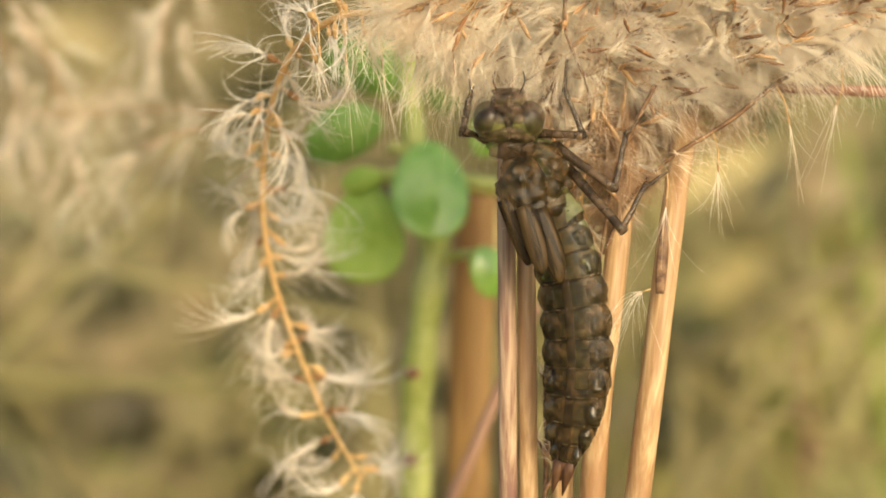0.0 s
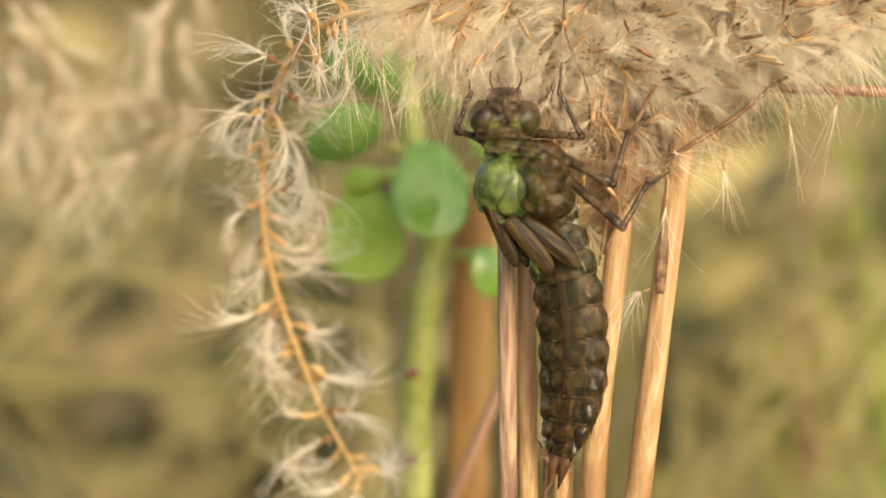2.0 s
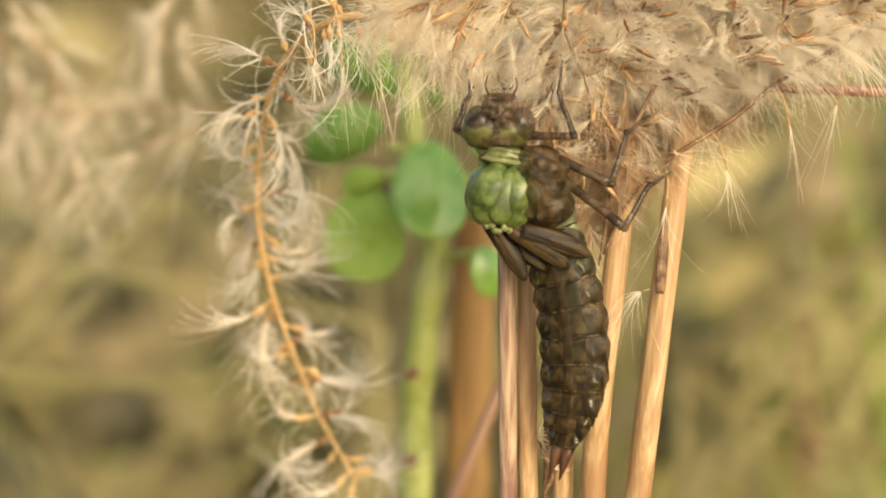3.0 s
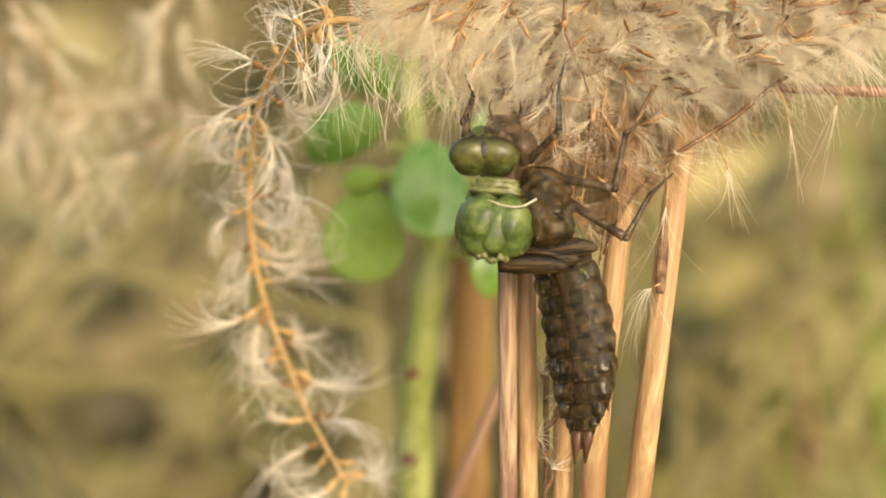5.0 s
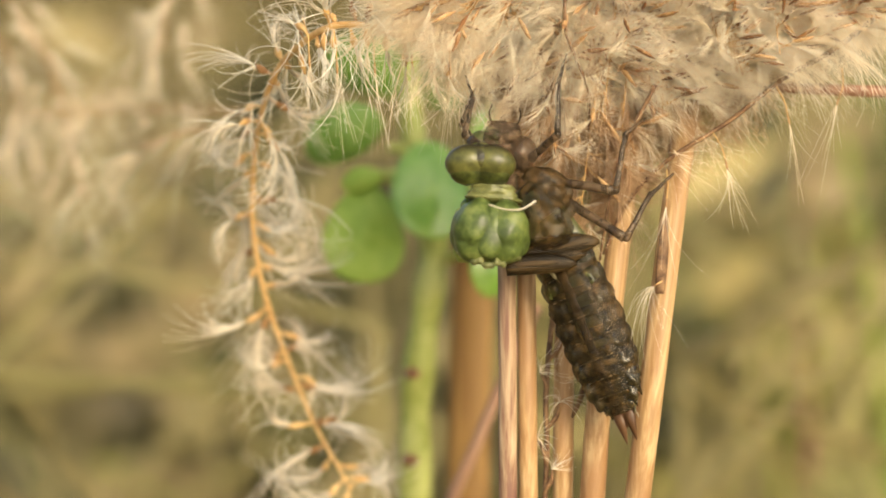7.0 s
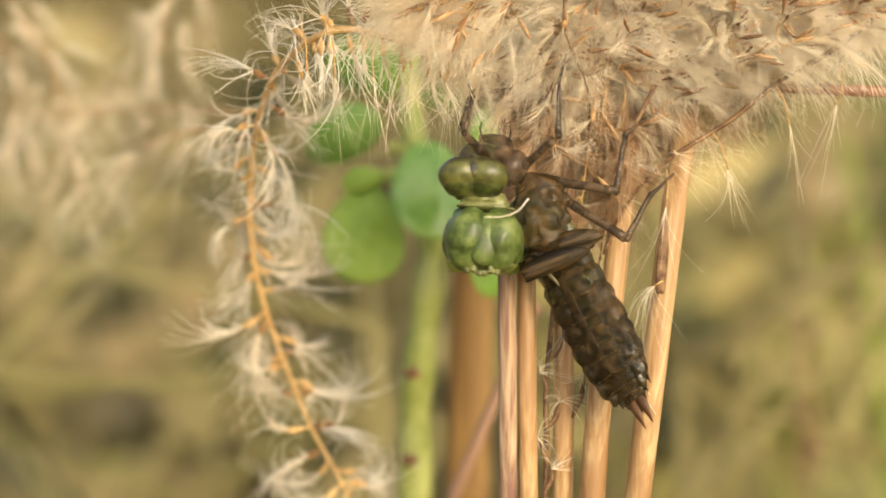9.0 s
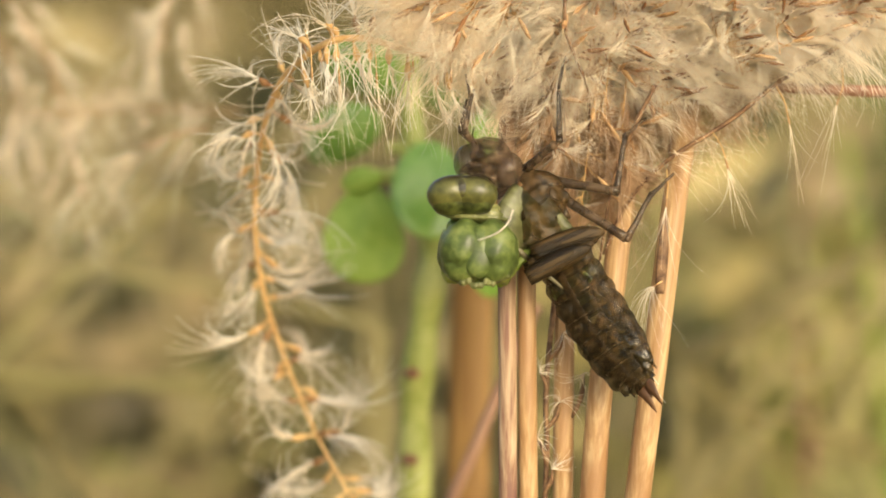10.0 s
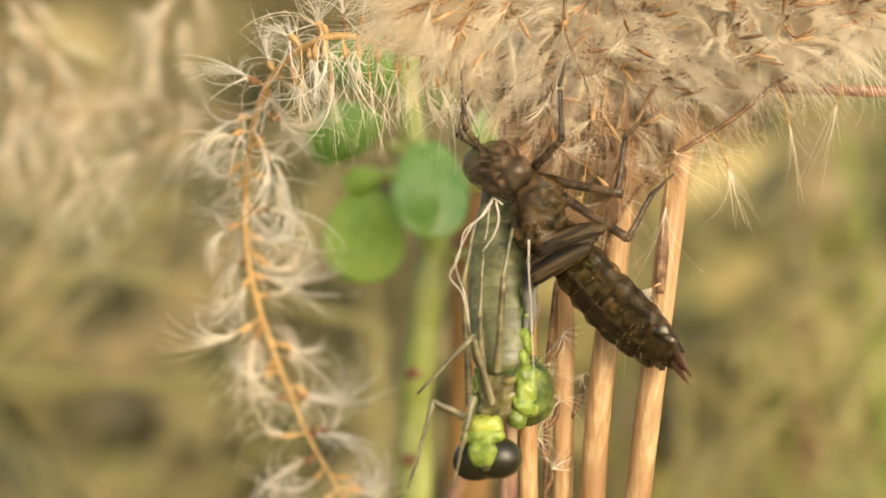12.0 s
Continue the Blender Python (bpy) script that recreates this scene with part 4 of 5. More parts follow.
# rows of each leg of the skin: t, then hip, knee, ankle and claw on the sheet with their depth
SKIN_LEGS = [
    [(0, 955, 236, -4, 1033, 240, -6, 999, 160, -6, 1003, 106, -5), (1, 960, 234, -4, 1038, 238, -6, 1000, 160, -6, 1003, 107, -5), (2.5, 942, 238, -4, 1022, 243, -7, 986, 168, -6, 991, 112, -5),
     (3.2, 938, 242, -4, 1014, 240, -7, 990, 160, -6, 996, 106, -5), (5, 938, 282, -3, 989, 232, -7, 988, 150, -6, 1004, 92, -5), (7, 942, 278, -3, 987, 238, -7, 988, 150, -6, 1002, 96, -5),
     (9, 930, 292, -3, 988, 240, -7, 988, 150, -6, 1001, 98, -5), (10.5, 935, 298, -3, 991, 250, -7, 988, 156, -6, 999, 106, -5), (12, 948, 294, -3, 994, 246, -7, 990, 150, -6, 1003, 100, -5)],
    [(0, 985, 260, -3, 1088, 334, -6, 1107, 238, -5, 1145, 198, -3), (1.5, 970, 262, -3, 1086, 328, -6, 1112, 236, -5, 1160, 198, -3), (3.2, 962, 272, -3, 1082, 326, -6, 1108, 238, -5, 1155, 198, -3),
     (5, 958, 310, -3, 1088, 334, -6, 1106, 238, -5, 1148, 204, -3), (9, 965, 318, -3, 1090, 338, -6, 1106, 240, -5, 1148, 205, -3), (12, 975, 320, -3, 1093, 341, -6, 1106, 242, -5, 1148, 206, -3)],
    [(0, 1008, 300, -2, 1101, 406, -6, 1138, 335, -5, 1186, 300, -3), (1.5, 990, 302, -2, 1101, 403, -6, 1140, 332, -5, 1190, 300, -3), (3.2, 985, 312, -2, 1106, 404, -6, 1145, 335, -5, 1194, 300, -3),
     (5, 978, 340, -2, 1108, 421, -6, 1150, 345, -5, 1198, 300, -3), (12, 985, 342, -2, 1112, 422, -6, 1152, 346, -5, 1200, 300, -3)],
    [(0, 858, 248, -3, 820, 230, -5, 834, 165, -4, 828, 120, -3), (1.5, 856, 248, -3, 808, 228, -5, 834, 165, -4, 826, 120, -3), (3.2, 845, 255, -3, 808, 230, -5, 832, 165, -4, 826, 122, -3),
     (5, 850, 262, -2, 822, 240, -4, 838, 172, -4, 822, 128, -3), (9, 848, 268, -2, 822, 236, -4, 836, 176, -4, 824, 130, -3), (12, 850, 262, -2, 824, 228, -4, 818, 165, -4, 815, 120, -3)],
    [(0, 862, 240, -1, 816, 238, -2, 826, 180, -2, 840, 150, -1), (3.2, 852, 245, -1, 806, 228, -2, 822, 180, -2, 840, 150, -1), (5, 852, 262, 0, 818, 218, -1, 828, 190, -1, 840, 158, -1), (12, 846, 262, 0, 812, 240, -1, 820, 190, -1, 838, 158, -1)],
]
LEG_SIZE = [(80, 86, 58, 8.5, 5.5, 4.5), (132, 100, 56, 10, 6, 4.5), (156, 92, 62, 10, 6, 4.5), (48, 68, 46, 7, 5, 3.5), (48, 56, 36, 6, 4.5, 3.5)]
SKIN_LEG_PARTS = []
for fem, tib, tar, ra, rb, rc in LEG_SIZE:
    SKIN_LEG_PARTS.append((leg_piece("femur", fem, ra, ra * 0.85, M_SKIN_LEG, SKIN), leg_piece("tibia", tib, rb * 1.1, rb * 0.8, M_SKIN_LEG, SKIN), leg_piece("tarsus", tar, rc, rc * 0.5, M_SKIN_LEG, SKIN)))


# the dragonfly itself
def fly_head():
    bm = bmesh.new()
    blob(bm, u(0, 2, -5), u(36, 32, 28), 0.05, 700)
    blob(bm, u(0, -22, -4), u(30, 20, 22), 0.03, 700)
    head = fuse(part("head", bm, M_CROWN, FLY, "dark olive crown of the head"), 3, 4)
    for sgn in (-1, 1):
        b2 = bmesh.new()
        blob(b2, u(sgn * 18, -7, -4), u(43, 36, 31), 0.0, 1, (0, sgn * 8, sgn * -8), 4)
        part("eye", b2, M_EYE, head, "large dark olive compound eye")
    b2 = bmesh.new()
    blob(b2, u(0, 2, 18), u(25, 23, 20), 0.08, 1200, square=0.85)
    for sgn in (-1, 1):
        blob(b2, u(sgn * 13, 8, 28), u(13, 14, 11), 0.15, 1500)
        blob(b2, u(sgn * 22, 30, 10), u(17, 12, 14), 0.12, 1500)
    blob(b2, u(0, 30, 17), u(29, 14, 15), 0.10, 1200)
    fuse(part("face", b2, M_FACE, head, "yellow-green rounded face"), 2.0, 9)
    b2 = bmesh.new()
    blob(b2, u(0, 50, 9), u(25, 19, 17), 0.10, 1200)
    for sgn in (-1, 1):
        blob(b2, u(sgn * 22, 46, 4), u(14, 20, 15), 0.15, 1500)
    fuse(part("lip", b2, M_YELLOW, head, "bright yellow lip below the face"), 2.0, 5)
    b2 = bmesh.new()
    for sgn in (-1, 1):
        blob(b2, u(sgn * 22, -2, -24), u(30, 26, 15), 0.08, 900)
    fuse(part("back_rim", b2, M_EYE_RIM, head, "green rim behind the eyes"), 2.4, 4)
    b2 = bmesh.new()
    blob(b2, u(0, -16, 20), u(15, 12, 11), 0.1, 900, level=2)
    part("forehead_bump", b2, M_CROWN, head)
    return head


FLY_HALVES = []


def fly_thorax():
    bm = bmesh.new()
    blob(bm, u(0, 8, 0), u(46, 46, 56), 0.06, 600)
    th = fuse(part("thorax", bm, M_THORAX, FLY, "swollen green thorax"), 2.8, 4)
    for sgn in (-1, 1):
        bm = bmesh.new()
        for x, y, z, a, b, c in ((29, -14, 8, 42, 44, 50), (46, 6, 4, 29, 42, 44), (28, -12, -22, 38, 34, 32)):
            blob(bm, u(sgn * x, y, z), u(a, b, c), 0.12, 700, seed=sgn * 4.0)
        half = fuse(part("side_bulge", bm, M_THORAX, th, "swollen green thorax bulge"), 2.4, 10)
        FLY_HALVES.append((half, sgn))
        bm = bmesh.new()
        for k in range(5):
            blob(bm, u(sgn * (8 + 11 * k), -34 + 4.5 * k + 1.5 * (k % 2), -60 + 5 * k + 5 * math.sin(k * 2.3)), u(8 + 2 * math.sin(k * 5), 7, 6 + 2 * (k % 2)), 0.3, 2000, level=2, seed=k)
        fuse(part("pale_crest", bm, M_PALE, half, "pale scalloped yellow-green crest"), 2.2, 2)
        bm = bmesh.new()
        for x, y, z, a, b, c in ((50, 26, 22, 19, 30, 24), (51, 28, -2, 18, 28, 24), (46, 30, -26, 20, 24, 22), (43, 36, 48, 16, 18, 20)):
            blob(bm, u(sgn * x, y, z), u(a, b, c), 0.25, 1500, (0, sgn * 30, 0))
        fuse(part("yellow_patch", bm, M_FACE, half, "yellow-green patch at the leg root"), 2.2, 6)
    b2 = bmesh.new()
    blob(b2, u(0, -37, -2), u(30, 17, 46), 0.1, 900)
    fuse(part("back_lobe", b2, M_THORAX, th, "dark green middle lobe"), 2.4, 5)
    b2 = bmesh.new()
    blob(b2, u(0, 44, 16), u(40, 20, 40), 0.15, 900)
    for sgn in (-1, 1):
        for z in (44, 16, -12):
            blob(b2, u(sgn * 22, 52, z), u(17, 11, 10), 0.25, 1800, (0, sgn * 30, 0), level=3)
    fuse(part("underside", b2, M_UNDER, th, "pale brownish underside with leg roots"), 2.6, 4)
    b2 = bmesh.new()
    for z, w in ((60, 47), (70, 45), (80, 42)):
        blob(b2, u(0, -6, z), u(w, 25, 8), 0.25, 1400)
    MOVERS["collar"] = fuse(part("collar", b2, M_PALE, th, "pale wrinkled collar"), 2.6, 2)
    return th


FLY_HALF = [46, 51, 53, 54, 54, 52, 48, 42, 34, 27]


def fly_segment(i):
    bm = bmesh.new()
    w, rows, sides, length = FLY_HALF[i], 6, 26, 44
    rings = []
    for j in range(rows + 1):
        f = j / rows
        s = (w + (FLY_HALF[min(i + 1, 9)] - w) * f * 0.86) * (1 + 0.012 * math.sin(math.pi * min(1, f * 1.15)) - 0.02 * max(0, f - 0.88) / 0.12)
        s *= 0.5 + 0.5 * min(1.0, f * 1.6) ** 0.5 if i == 0 else 1
        rings.append([bm.verts.new((math.cos(2 * math.pi * k / sides) * s * UNIT, math.sin(2 * math.pi * k / sides) * s * 0.44 * UNIT, -length * f * UNIT)) for k in range(sides)])
    for a, b in zip(rings, rings[1:]):
        for k in range(sides):
            bm.faces.new((a[k], a[(k + 1) % sides], b[(k + 1) % sides], b[k]))
    ob = part("abdomen_segment", bm, M_ABDOMEN, FLY, "soft olive-green body ring")
    if i < 4:
        for sgn in (-1,):
            b2 = bmesh.new()
            blob(b2, u(sgn * w * 0.84, 0, -22), u(w * 0.24, w * 0.45, 27), 0.3, 1500, (0, sgn * 14, 0))
            part("side_fold", b2, M_FACE, ob, "yellow-green fold along the side")
    return ob


FLY_HEAD, FLY_THORAX = fly_head(), fly_thorax()
FLY_WINGS = []
for wide in (9, 7):
    wing = tube(bmesh.new(), [u(2 * math.sin(i), 0, -9 * i) for i in range(16)], [UNIT * (wide * math.sin(math.pi * (0.15 + 0.8 * i / 16)) + 1) for i in range(16)], 10, 0.45, 0.07)
    FLY_WINGS.append(part("folded_wing", wing, M_WING, FLY, "crumpled grey folded wing"))
FLY_SEGMENTS = [fly_segment(i) for i in range(10)]
# the dragonfly's legs as they hang at the end: hip, knee, claw
FLY_LEGS = [((845, 712, -9), (833, 500, -10), (856, 384, -9)), ((893, 655, -10), (904, 490, -11), (920, 405, -10)), ((884, 712, -11), (850, 596, -12), (752, 698, -13)),
            ((832, 736, -10), (780, 712, -11), (736, 866, -12)), ((850, 708, -12), (838, 765, -13), (816, 858, -13)), ((870, 700, -10), (862, 560, -10.5), (868, 450, -9.5))]
FLY_LEG_PARTS = []
for hip, knee, claw in FLY_LEGS:
    la = (flat(*knee) - flat(*hip)).length / UNIT
    lb = (flat(*claw) - flat(*knee)).length / UNIT
    FLY_LEG_PARTS.append((leg_piece("femur", la, 7.5, 5.5, M_LEG, FLY), leg_piece("tibia", lb, 4.6, 2.4, M_LEG, FLY), la, lb))


def threads():
    """Pale linings of the breathing tubes, pulled out of the skin."""
    made = []
    for pts in (((868, 358), (850, 385), (822, 410), (812, 455), (796, 490), (818, 520), (830, 575)), ((872, 356), (856, 380), (835, 400), (815, 440), (806, 470), (825, 530), (832, 590)),
                ((890, 362), (872, 352), (866, 370), (862, 410), (858, 424)), ((936, 425), (936, 480), (940, 545), (942, 600), (944, 650), (942, 692))):
        o = flat(*pts[0], -11.5)
        line = smooth([flat(x, y, -11.5 - 0.3 * k) - o for k, (x, y) in enumerate(pts)], 5)
        n = len(line)
        bm = tube(bmesh.new(), line, [UNIT * (1.4 - 0.8 * i / n) for i in range(n)], 6)
        made.append((part("lining_thread", bm, M_THREAD, SKIN, "white breathing-tube lining"), o - HOME))
    return made


THREADS = threads()
SHORT_THREAD = part("lining_thread", tube(bmesh.new(), smooth([u(0, 0, 0), u(9, 0, -28), u(5, 0, -58), u(-9, 0, -88)], 5), [UNIT * (1.9 - 1.2 * i / 16) for i in range(16)], 6), M_THREAD, SKIN, "white breathing-tube lining")


# ---- what moves ----
TIMES = [0, 0.5, 1, 1.5, 2, 2.5, 3, 3.4, 3.8, 4.3, 4.8, 5.2, 5.6, 6, 6.3, 6.6, 7, 7.5, 8, 8.5, 9, 9.5, 9.8] + [10 + 0.1 * k for k in range(21)]

# front, middle and end of the skin's abdomen, with depth
BODY = [(0, 975, 368, -4, 1022, 590, -4, 1000, 812, -3), (0.5, 972, 366, -4, 1020, 588, -4, 1000, 812, -3), (1, 970, 360, -4, 1018, 590, -4, 1002, 815, -3), (1.5, 968, 362, -4, 1016, 590, -4, 993, 805, -3), (2, 966, 366, -4, 1015, 590, -4, 994, 800, -3),
        (2.5, 961, 372, -4, 1016, 580, -4, 996, 790, -3), (3.2, 958, 380, -4, 1016, 585, -4, 998, 782, -3), (4.8, 972, 410, -3, 1022, 575, -4, 1028, 750, -5), (5.5, 975, 412, -3, 1030, 580, -4, 1040, 762, -5), (6, 976, 414, -3, 1034, 580, -4, 1058, 752, -5),
        (6.5, 978, 414, -3, 1040, 580, -4, 1080, 735, -5), (7, 978, 415, -3, 1048, 578, -4, 1098, 715, -5), (9, 975, 420, -3, 1056, 578, -4, 1118, 692, -6), (9.5, 974, 420, -3, 1060, 575, -4, 1128, 682, -6), (10, 975, 415, -3, 1060, 566, -4, 1132, 668, -6),
        (10.5, 972, 412, -3, 1060, 560, -4, 1136, 654, -6), (11, 975, 412, -3, 1062, 556, -4, 1144, 644, -6), (11.2, 976, 411, -3, 1065, 550, -4, 1150, 636, -6), (11.5, 980, 408, -3, 1084, 536, -4, 1186, 618, -6), (12, 980, 408, -3, 1084, 536, -4, 1188, 622, -6)]
# how far the abdomen has rolled about its length
TWIST = [(0, -22), (6, -24), (9.5, -35), (10.5, -40), (12, -48)]
# the skin's thorax, head (with its nod and lean) and back plate
TRUNK = [(0, 955, 318, -4, 14), (1, 958, 312, -5, 14), (1.5, 956, 312, -6.5, 12), (2.5, 956, 320, -7.5, 8), (3.2, 954, 328, -7.5, 8), (4.8, 958, 362, -7, 12), (7, 958, 364, -7, 16), (9, 952, 374, -6, 18), (10.2, 950, 368, -4, 20), (10.6, 947, 372, -5, 20), (11.5, 952, 368, -5, 24), (12, 948, 372, -5, 24)]
SHELL = [(0, 900, 212, -6, 0, 0), (1, 908, 205, -6, 0, 0), (1.5, 902, 207, -6, 0, 0), (2.5, 886, 215, -6, 0, 2), (3.2, 884, 224, -6, 2, 2), (4.8, 888, 254, -5, 10, 6), (5.5, 890, 262, -5, 12, 6), (7, 888, 266, -5, 14, 8), (9, 876, 286, -4.5, 25, 10), (10, 868, 288, -4, 35, 12), (10.5, 868, 306, -4, 42, 14), (11, 876, 296, -4, 42, 12), (11.5, 882, 290, -4, 42, 12), (12, 884, 292, -4, 42, 12)]
PLATE = [(0, 925, 335, -6.5, 10), (1, 925, 340, -6.5, 10), (1.5, 920, 368, -5.5, 14), (2.5, 925, 405, -4.5, 24), (3.2, 930, 420, -4, 36), (4.8, 950, 430, -3, 60), (7, 955, 435, -3, 62), (12, 985, 440, -3, 62)]
# each wing sheath: root and tip
SHEATH_ROWS = [
    [(0, 948, 372, -8, 986, 488, -8), (1, 942, 365, -8, 985, 480, -8), (1.5, 930, 380, -8, 990, 472, -8), (2.5, 918, 400, -8, 1022, 446, -7), (3.2, 922, 415, -8, 1030, 450, -7), (4.8, 925, 452, -7, 1040, 444, -7), (7, 930, 456, -7, 1050, 430, -7), (9, 940, 455, -7, 1060, 418, -7), (12, 948, 448, -7, 1066, 406, -7)],
    [(0, 893, 352, -7, 938, 478, -7), (1, 880, 350, -7, 925, 470, -7), (1.5, 872, 352, -7, 915, 468, -7), (2.5, 862, 370, -7, 914, 472, -7), (3.2, 865, 400, -7, 925, 485, -7), (4.8, 880, 466, -8, 1005, 476, -8), (7, 895, 474, -8, 1015, 468, -8), (9, 925, 488, -8, 1035, 446, -8), (12, 938, 496, -8, 1042, 440, -8)],
    [(0, 925, 365, -8.4, 958, 482, -8.4), (1.5, 905, 380, -8.4, 955, 478, -8), (2.5, 895, 395, -8, 985, 470, -7.5), (3.2, 905, 410, -8, 1000, 468, -7), (4.8, 905, 462, -7.4, 1020, 462, -7), (7, 912, 466, -7, 1030, 450, -7), (9, 932, 472, -7, 1046, 434, -7), (12, 943, 474, -7, 1052, 424, -7)],
    [(0, 905, 360, -6.5, 944, 465, -6.5), (1.5, 882, 365, -6.5, 925, 462, -6.5), (2.5, 878, 385, -6.5, 940, 470, -6.5), (4.8, 905, 474, -6.5, 1005, 470, -6.5), (7, 912, 476, -6.5, 1010, 462, -6.5), (12, 950, 484, -6, 1040, 436, -6)],
]
# the dragonfly's head and thorax: place, depth, nod about x, lean about y
FLY_HEAD_ROWS = [(0, 900, 214, -6, 0, 0), (0.5, 904, 210, -6, 0, 0), (1, 908, 207, -6, 0, 0), (1.5, 902, 209, -6, 0, 0), (2, 895, 211, -6, 0, 0), (2.5, 886, 217, -6, 0, 2), (3.2, 876, 232, -6.2, -2, 3), (4.8, 858, 270, -8, -26, 2), (5.5, 855, 282, -8, -30, 2), (6.5, 852, 288, -8, -32, 2),
                 (7, 850, 290, -8, -32, 2), (9, 838, 312, -8, -36, 2), (9.5, 833, 324, -8, -36, 2), (10, 818, 345, -8, -34, 0), (10.1, 813, 358, -8, -24, 0), (10.2, 808, 378, -8, -10, 0), (10.3, 804, 410, -8.5, 6, 2), (10.4, 800, 440, -9, 22, 2), (10.5, 798, 462, -9.5, 32, 4), (10.6, 798, 486, -10, 45, 4),
                 (10.7, 798, 520, -10.5, 55, 2), (10.8, 798, 560, -11, 66, 0), (11, 800, 622, -12, 80, -2), (11.2, 806, 680, -12, 85, 0), (11.4, 826, 738, -12, 88, 0), (11.6, 838, 785, -12, 88, -4), (11.8, 850, 803, -12, 88, -6), (12, 860, 805, -12, 88, -6)]
FLY_THORAX_ROWS = [(0, 935, 330, -1.0, 0, 12), (0.5, 933, 328, -1.6, 0, 12), (1, 922, 320, -3.4, 0, 12), (1.5, 912, 328, -4.6, 0, 8), (2, 902, 335, -5.2, 0, 8), (2.5, 896, 341, -5.6, 0, 8), (3.2, 886, 356, -7, -4, 10), (4.8, 876, 402, -8, -8, 6), (5.5, 872, 408, -8, -8, 5), (6.5, 870, 412, -8, -10, 5),
                   (7, 868, 415, -8, -10, 5), (9, 855, 430, -8, -12, 4), (9.5, 848, 440, -8, -12, 4), (10, 846, 450, -8, -10, 2), (10.2, 846, 458, -8, -4, 2), (10.4, 856, 500, -7.5, 20, 6), (10.6, 870, 540, -7, 55, 8), (10.8, 884, 570, -6, 95, 8), (11, 892, 608, -5, 130, 8), (11.2, 900, 625, -5, 150, 8),
                   (11.4, 902, 662, -5, 165, 6), (11.6, 906, 678, -5, 170, 5), (11.8, 908, 684, -5, 172, 4), (12, 911, 690, -5, 172, 4)]


def bow(t):
    """The line of the skin's abdomen at t, as places in the insect's space."""
    v = between(BODY, t)
    a, m, c = here(*v[0:3]), here(*v[3:6]), here(*v[6:9])
    b = 2 * m - (a + c) / 2
    return lambda f: a * (1 - f) ** 2 + b * 2 * f * (1 - f) + c * f * f


def polyline(points, f_at):
    """The place and direction f_at metres along points."""
    left = f_at
    for a, b in zip(points, points[1:]):
        d = (b - a).length
        if left <= d or b is points[-1]:
            return a + (b - a) * (left / d), (b - a).normalized()
        left -= d


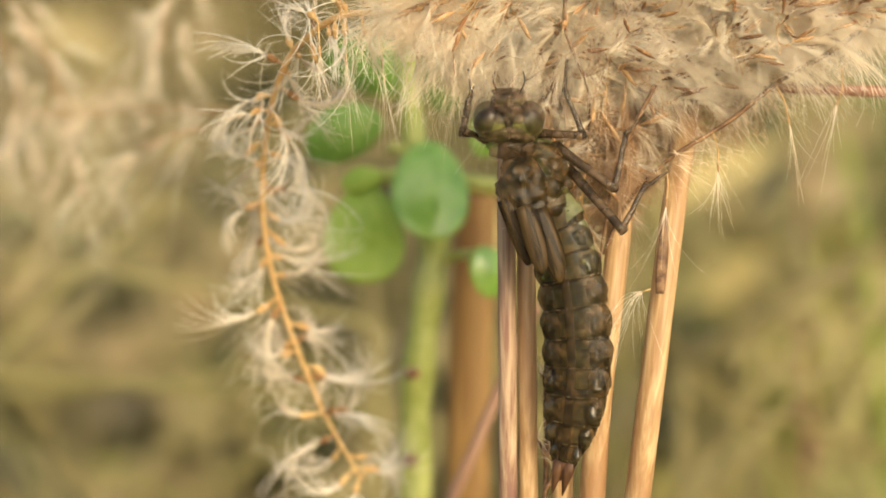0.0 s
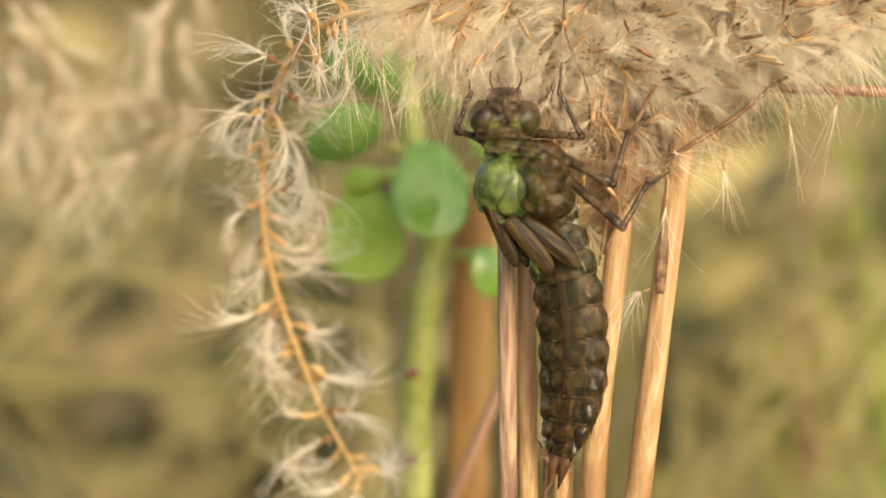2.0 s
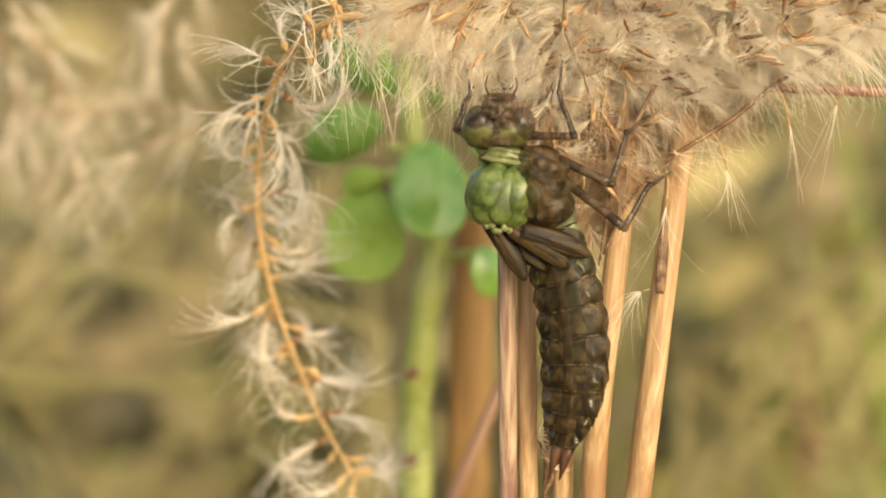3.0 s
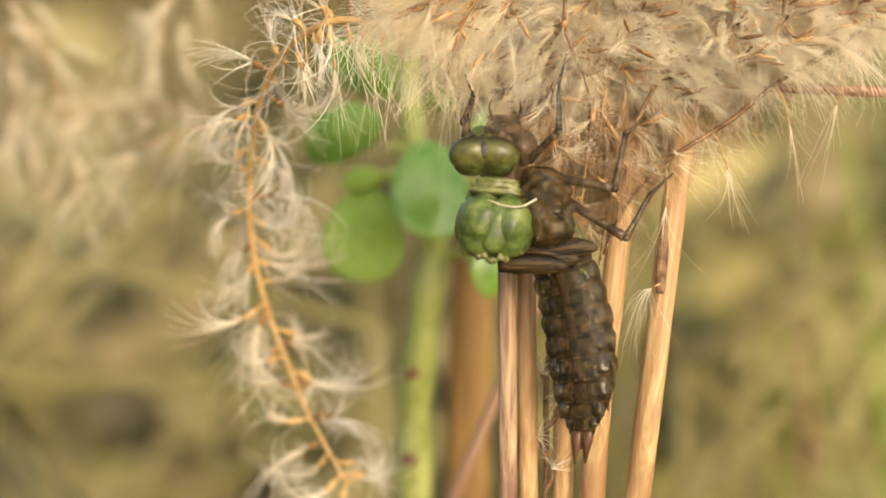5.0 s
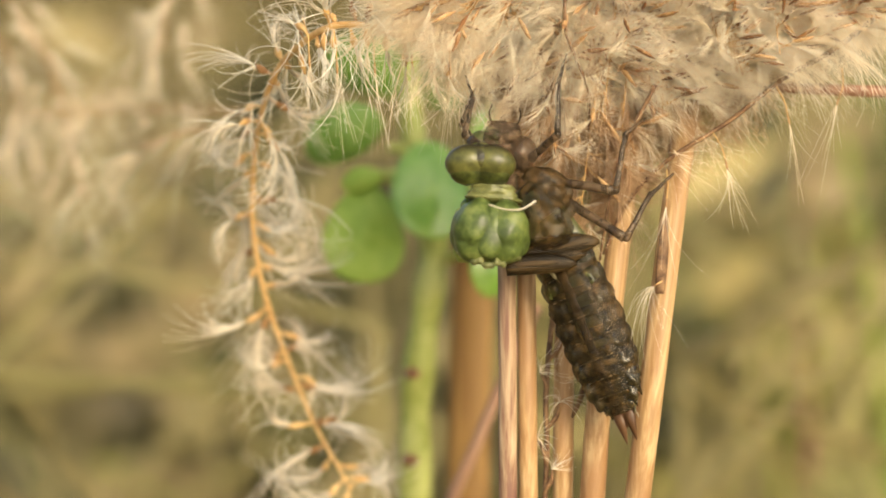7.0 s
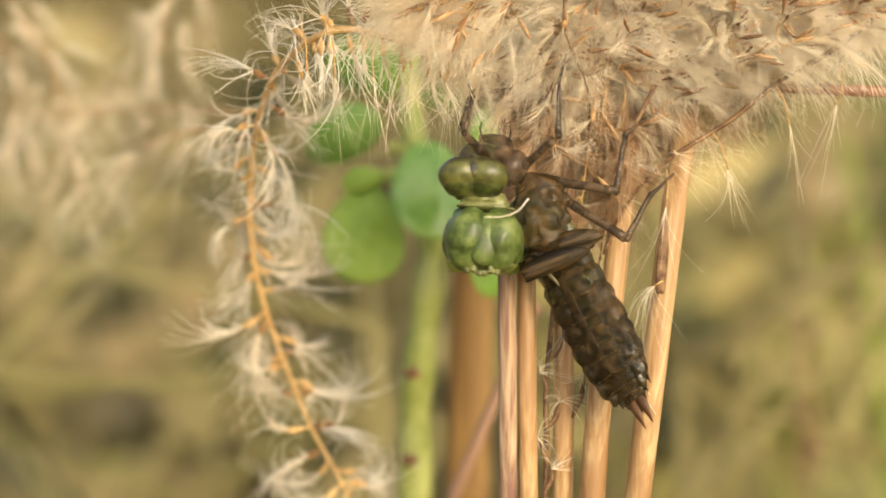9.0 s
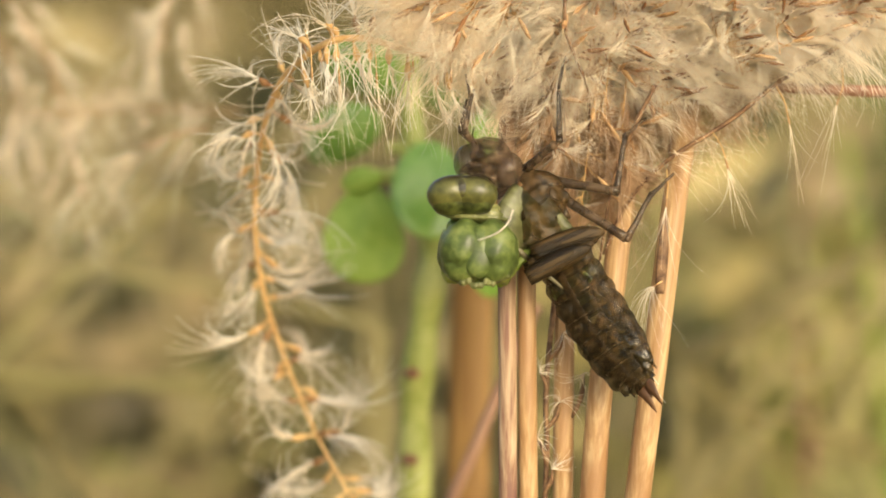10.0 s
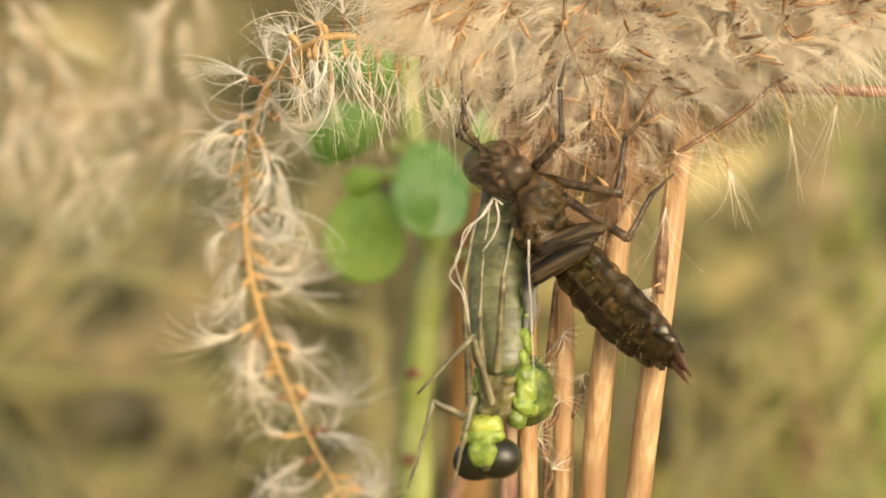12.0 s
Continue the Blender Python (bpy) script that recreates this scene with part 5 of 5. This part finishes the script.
def motions():
    for i, ob in enumerate(SEGMENTS):
        rows = []
        for t in TIMES:
            line = bow(t)
            f0, f1 = sum(SHARE[:i]), sum(SHARE[:i + 1])
            rows.append((t, facing(line(f0), line(f1) - line(f0), twist=between(TWIST, t)[0])))
        walk(ob, rows)
    for ob in MOVERS["spikes"]:
        rows = []
        for t in TIMES:
            line = bow(t)
            rows.append((t, facing(line(0.985), line(1) - line(0.93), twist=between(TWIST, t)[0]) @ pose(0, 0, 0, between([(0, 0), (9, -5), (12, -28)], t)[0], 0, 0)))
        walk(ob, rows)
    walk(SKIN_THORAX, [(r[0], Matrix.Translation(here(*r[1:4])) @ pose(0, 0, 0, 0, r[4], 0)) for r in TRUNK])
    walk(SKIN_HEAD, [(r[0], Matrix.Translation(here(*r[1:4])) @ pose(0, 0, 0, r[4], r[5], -18 * r[4] / 42)) for r in SHELL])
    walk(SKIN_PLATE, [(r[0], Matrix.Translation(here(*r[1:4])) @ pose(0, 0, 0, 0, -r[4], 0)) for r in PLATE])
    for ob, table in zip(SHEATHS, SHEATH_ROWS):
        walk(ob, [(r[0], facing(here(*r[1:4]), here(*r[4:7]) - here(*r[1:4]))) for r in table])
    for pieces, table in zip(SKIN_LEG_PARTS, SKIN_LEGS):
        for k, ob in enumerate(pieces):
            walk(ob, [(r[0], facing(here(*r[1 + 3 * k:4 + 3 * k]), here(*r[4 + 3 * k:7 + 3 * k]) - here(*r[1 + 3 * k:4 + 3 * k]))) for r in table])

    walk(FLY_HEAD, [(r[0], Matrix.Translation(here(*r[1:4])) @ pose(0, 0, 0, r[4], r[5], -14 * min(1, max(0, (r[4] - 20) / 60)))) for r in FLY_HEAD_ROWS])
    walk(FLY_THORAX, [(r[0], Matrix.Translation(here(*r[1:4])) @ pose(0, 0, 0, r[4], r[5], -0.22 * max(0, r[4]))) for r in FLY_THORAX_ROWS])
    # the neck folds away as the body turns over
    walk(MOVERS["collar"], [(0, Matrix()), (10.2, Matrix()), (10.8, Matrix.Translation(u(0, 14, -38))), (12, Matrix.Translation(u(0, 14, -38)))])
    # the thorax swells sideways once the skin has split
    for ob, sgn in FLY_HALVES:
        walk(ob, [(t, Matrix.Translation(u(-sgn * d, e, 0))) for t, d, e in ((0, 30, 22), (0.8, 28, 18), (1.5, 16, 6), (2.5, 10, 2), (5, 6, 0), (12, 4, 0))])
    for i, ob in enumerate(FLY_SEGMENTS):
        rows = []
        for t in TIMES:
            v = between(FLY_THORAX_ROWS, t)
            tail = here(*v[:3]) + Euler((radians(v[3]), radians(v[4]), 0)).to_matrix() @ u(0, 12 + 20 * between([(0, 0), (10.3, 0), (11, 1), (12, 1)], t)[0], -48 + 24 * between([(0, 0), (10.3, 0), (11, 1), (12, 1)], t)[0]) - u(26 * between([(0, 0), (10.3, 0), (11, 1), (12, 1)], t)[0], 0, 0)
            out = here(*between([(0, 950, 350, -3), (9.5, 945, 385, -3), (10.2, 925, 370, -4), (10.6, 895, 345, 0), (12, 882, 322, 1)], t))
            line = bow(t)
            points = [tail] + ([out] if (out - tail).length > 0.002 else []) + [line(0.05 + 0.95 * k / 8) for k in range(9)]
            at, along = polyline(points, (i * 38 + 60 * between([(0, 1), (9.8, 1), (10.3, 0), (12, 0)], t)[0]) * UNIT * (1.0 if t > 10 else 0.9))
            rows.append((t, facing(at, along, twist=between(TWIST, t)[0] * between([(0, 1), (10, 1), (10.6, 0), (12, 0)], t)[0])))
        walk(ob, rows)
    # the legs lie along the body inside the skin until the head is free, then unfold
    end = here(924, 690, -5)
    for k, ((hip, knee, claw), (femur, tibia, la, lb)) in enumerate(zip(FLY_LEGS, FLY_LEG_PARTS)):
        rows_a, rows_b = [], []
        for t in TIMES:
            v = between(FLY_THORAX_ROWS, t)
            c = here(*v[:3])
            f = between([(0, 0), (10.3, 0), (10.9, 0.55), (11.5, 0.9), (12, 1)], t)[0]
            inside = here(980, 420, -3) - c
            hip_in, knee_in, claw_in = c + inside * 0.1, c + inside * 0.9, c + inside * 0.2
            if la < lb:
                knee_in = c + inside * 0.5
                claw_in = knee_in + bow(t)(0.5) - hip_in - (knee_in - hip_in).normalized() * la * UNIT
            a = hip_in.lerp(here(*hip) - end + c, f)
            b = knee_in.lerp(here(*knee) - end + c, f)
            d = claw_in.lerp(here(*claw) - end + c, f)
            rows_a.append((t, facing(a, b - a)))
            joint = a + (b - a).normalized() * la * UNIT
            rows_b.append((t, facing(joint, d - b)))
        walk(femur, rows_a)
        walk(tibia, rows_b)
    # the wings come out with the thorax
    for ob, dx in zip(FLY_WINGS, (0, -9)):
        rows = []
        for t in TIMES:
            c = here(*between(FLY_THORAX_ROWS, t)[:3])
            f = between([(0, 0), (10.2, 0), (10.8, 1), (12, 1)], t)[0]
            a = (c + u(10, 30, -20)).lerp(c + u(28 + dx, -20, 96), f)
            b = here(1000, 440, -2).lerp(c + u(34 + dx, -10, 250), f)
            rows.append((t, facing(a, b - a)))
        walk(ob, rows)
    # the linings are drawn out as the dragonfly drops
    for ob, o in THREADS:
        rows = []
        for t in (0, 1.5, 3, 4, 5, 6, 7, 8, 9, 9.6, 10.2, 10.6):
            line = bow(t)
            rows.append((t, facing(line(0.3) + Vector((0, 0.004, 0)), line(0.75) - line(0.3), twist=90)))
        walk(ob, rows + [(11.0, Matrix.Translation(o + u(0, 0, 14)) @ pose(0, 0, 0, 0, 4, 0)), (11.5, Matrix.Translation(o)), (12, Matrix.Translation(o))])
    walk(SHORT_THREAD, [(t, facing(here(*a), here(*b) - here(*a))) for t, a, b in (
        (0, (985, 420, -3), (1010, 540, -3)), (3.4, (985, 420, -3), (1010, 540, -3)), (4.8, (950, 352, -10.5), (850, 366, -13.2)), (7, (948, 356, -10.5), (850, 374, -13.2)), (9, (935, 352, -10.5), (850, 400, -13.2)),
        (9.6, (925, 356, -10.5), (856, 412, -13.2)), (10.1, (906, 374, -10), (846, 448, -12.8)), (10.5, (905, 376, -11), (860, 500, -13)), (11, (895, 374, -11.5), (880, 500, -13)), (12, (878, 358, -11.5), (858, 480, -13)))])

    # the plume stirs
    sway = [(0, 0, 0), (0.5, 3, 0), (1, 3, -2), (1.5, -3, 1), (2, 0, 1), (2.5, -5, 3), (3, -9, 5), (5, -26, 12), (5.5, -23, 15), (6, -21, 17), (7, -20, 20), (9, -25, 29), (9.5, -21, 33), (10, -15, 44), (10.5, -11, 53), (11, -21, 51), (11.5, -32, 41), (12, -34, 40)]

    def stir(ob, share):
        m = ob.matrix_basis.copy()
        walk(ob, [(t, Matrix.Translation(SIGHT.to_3x3() @ u(dx * share, 0, -dy * share)) @ m) for t, dx, dy in sway])

    stir(MOVERS["frond"], 1.0)
    for x, share in ((565, 0.9), (612, 0.8), (676, 0.65), (738, 0.48), (803, 0.35)):
        stir(MOVERS["spray_%d" % x], share)
    m = MOVERS["seed_a"].matrix_basis.copy()
    walk(MOVERS["seed_a"], [(t, m @ pose(0, 0, 0, 0, -a, 0)) for t, a in ((0, 0), (1, 1), (1.5, 3), (2, 9), (2.5, 12), (5, 14), (12, 16))])
    m = MOVERS["seed_b"].matrix_basis.copy()
    walk(MOVERS["seed_b"], [(t, Matrix.Translation(SIGHT.to_3x3() @ u(dx, 0, -dy)) @ m @ pose(0, 0, 0, 0, -a, 0)) for t, dx, dy, a in ((0, 0, 0, 0), (3.2, -2, 0, 0), (4.8, 14, -8, 8), (6, 18, -12, 12), (9, 20, -14, 14), (12, 16, -10, 12))])


motions()
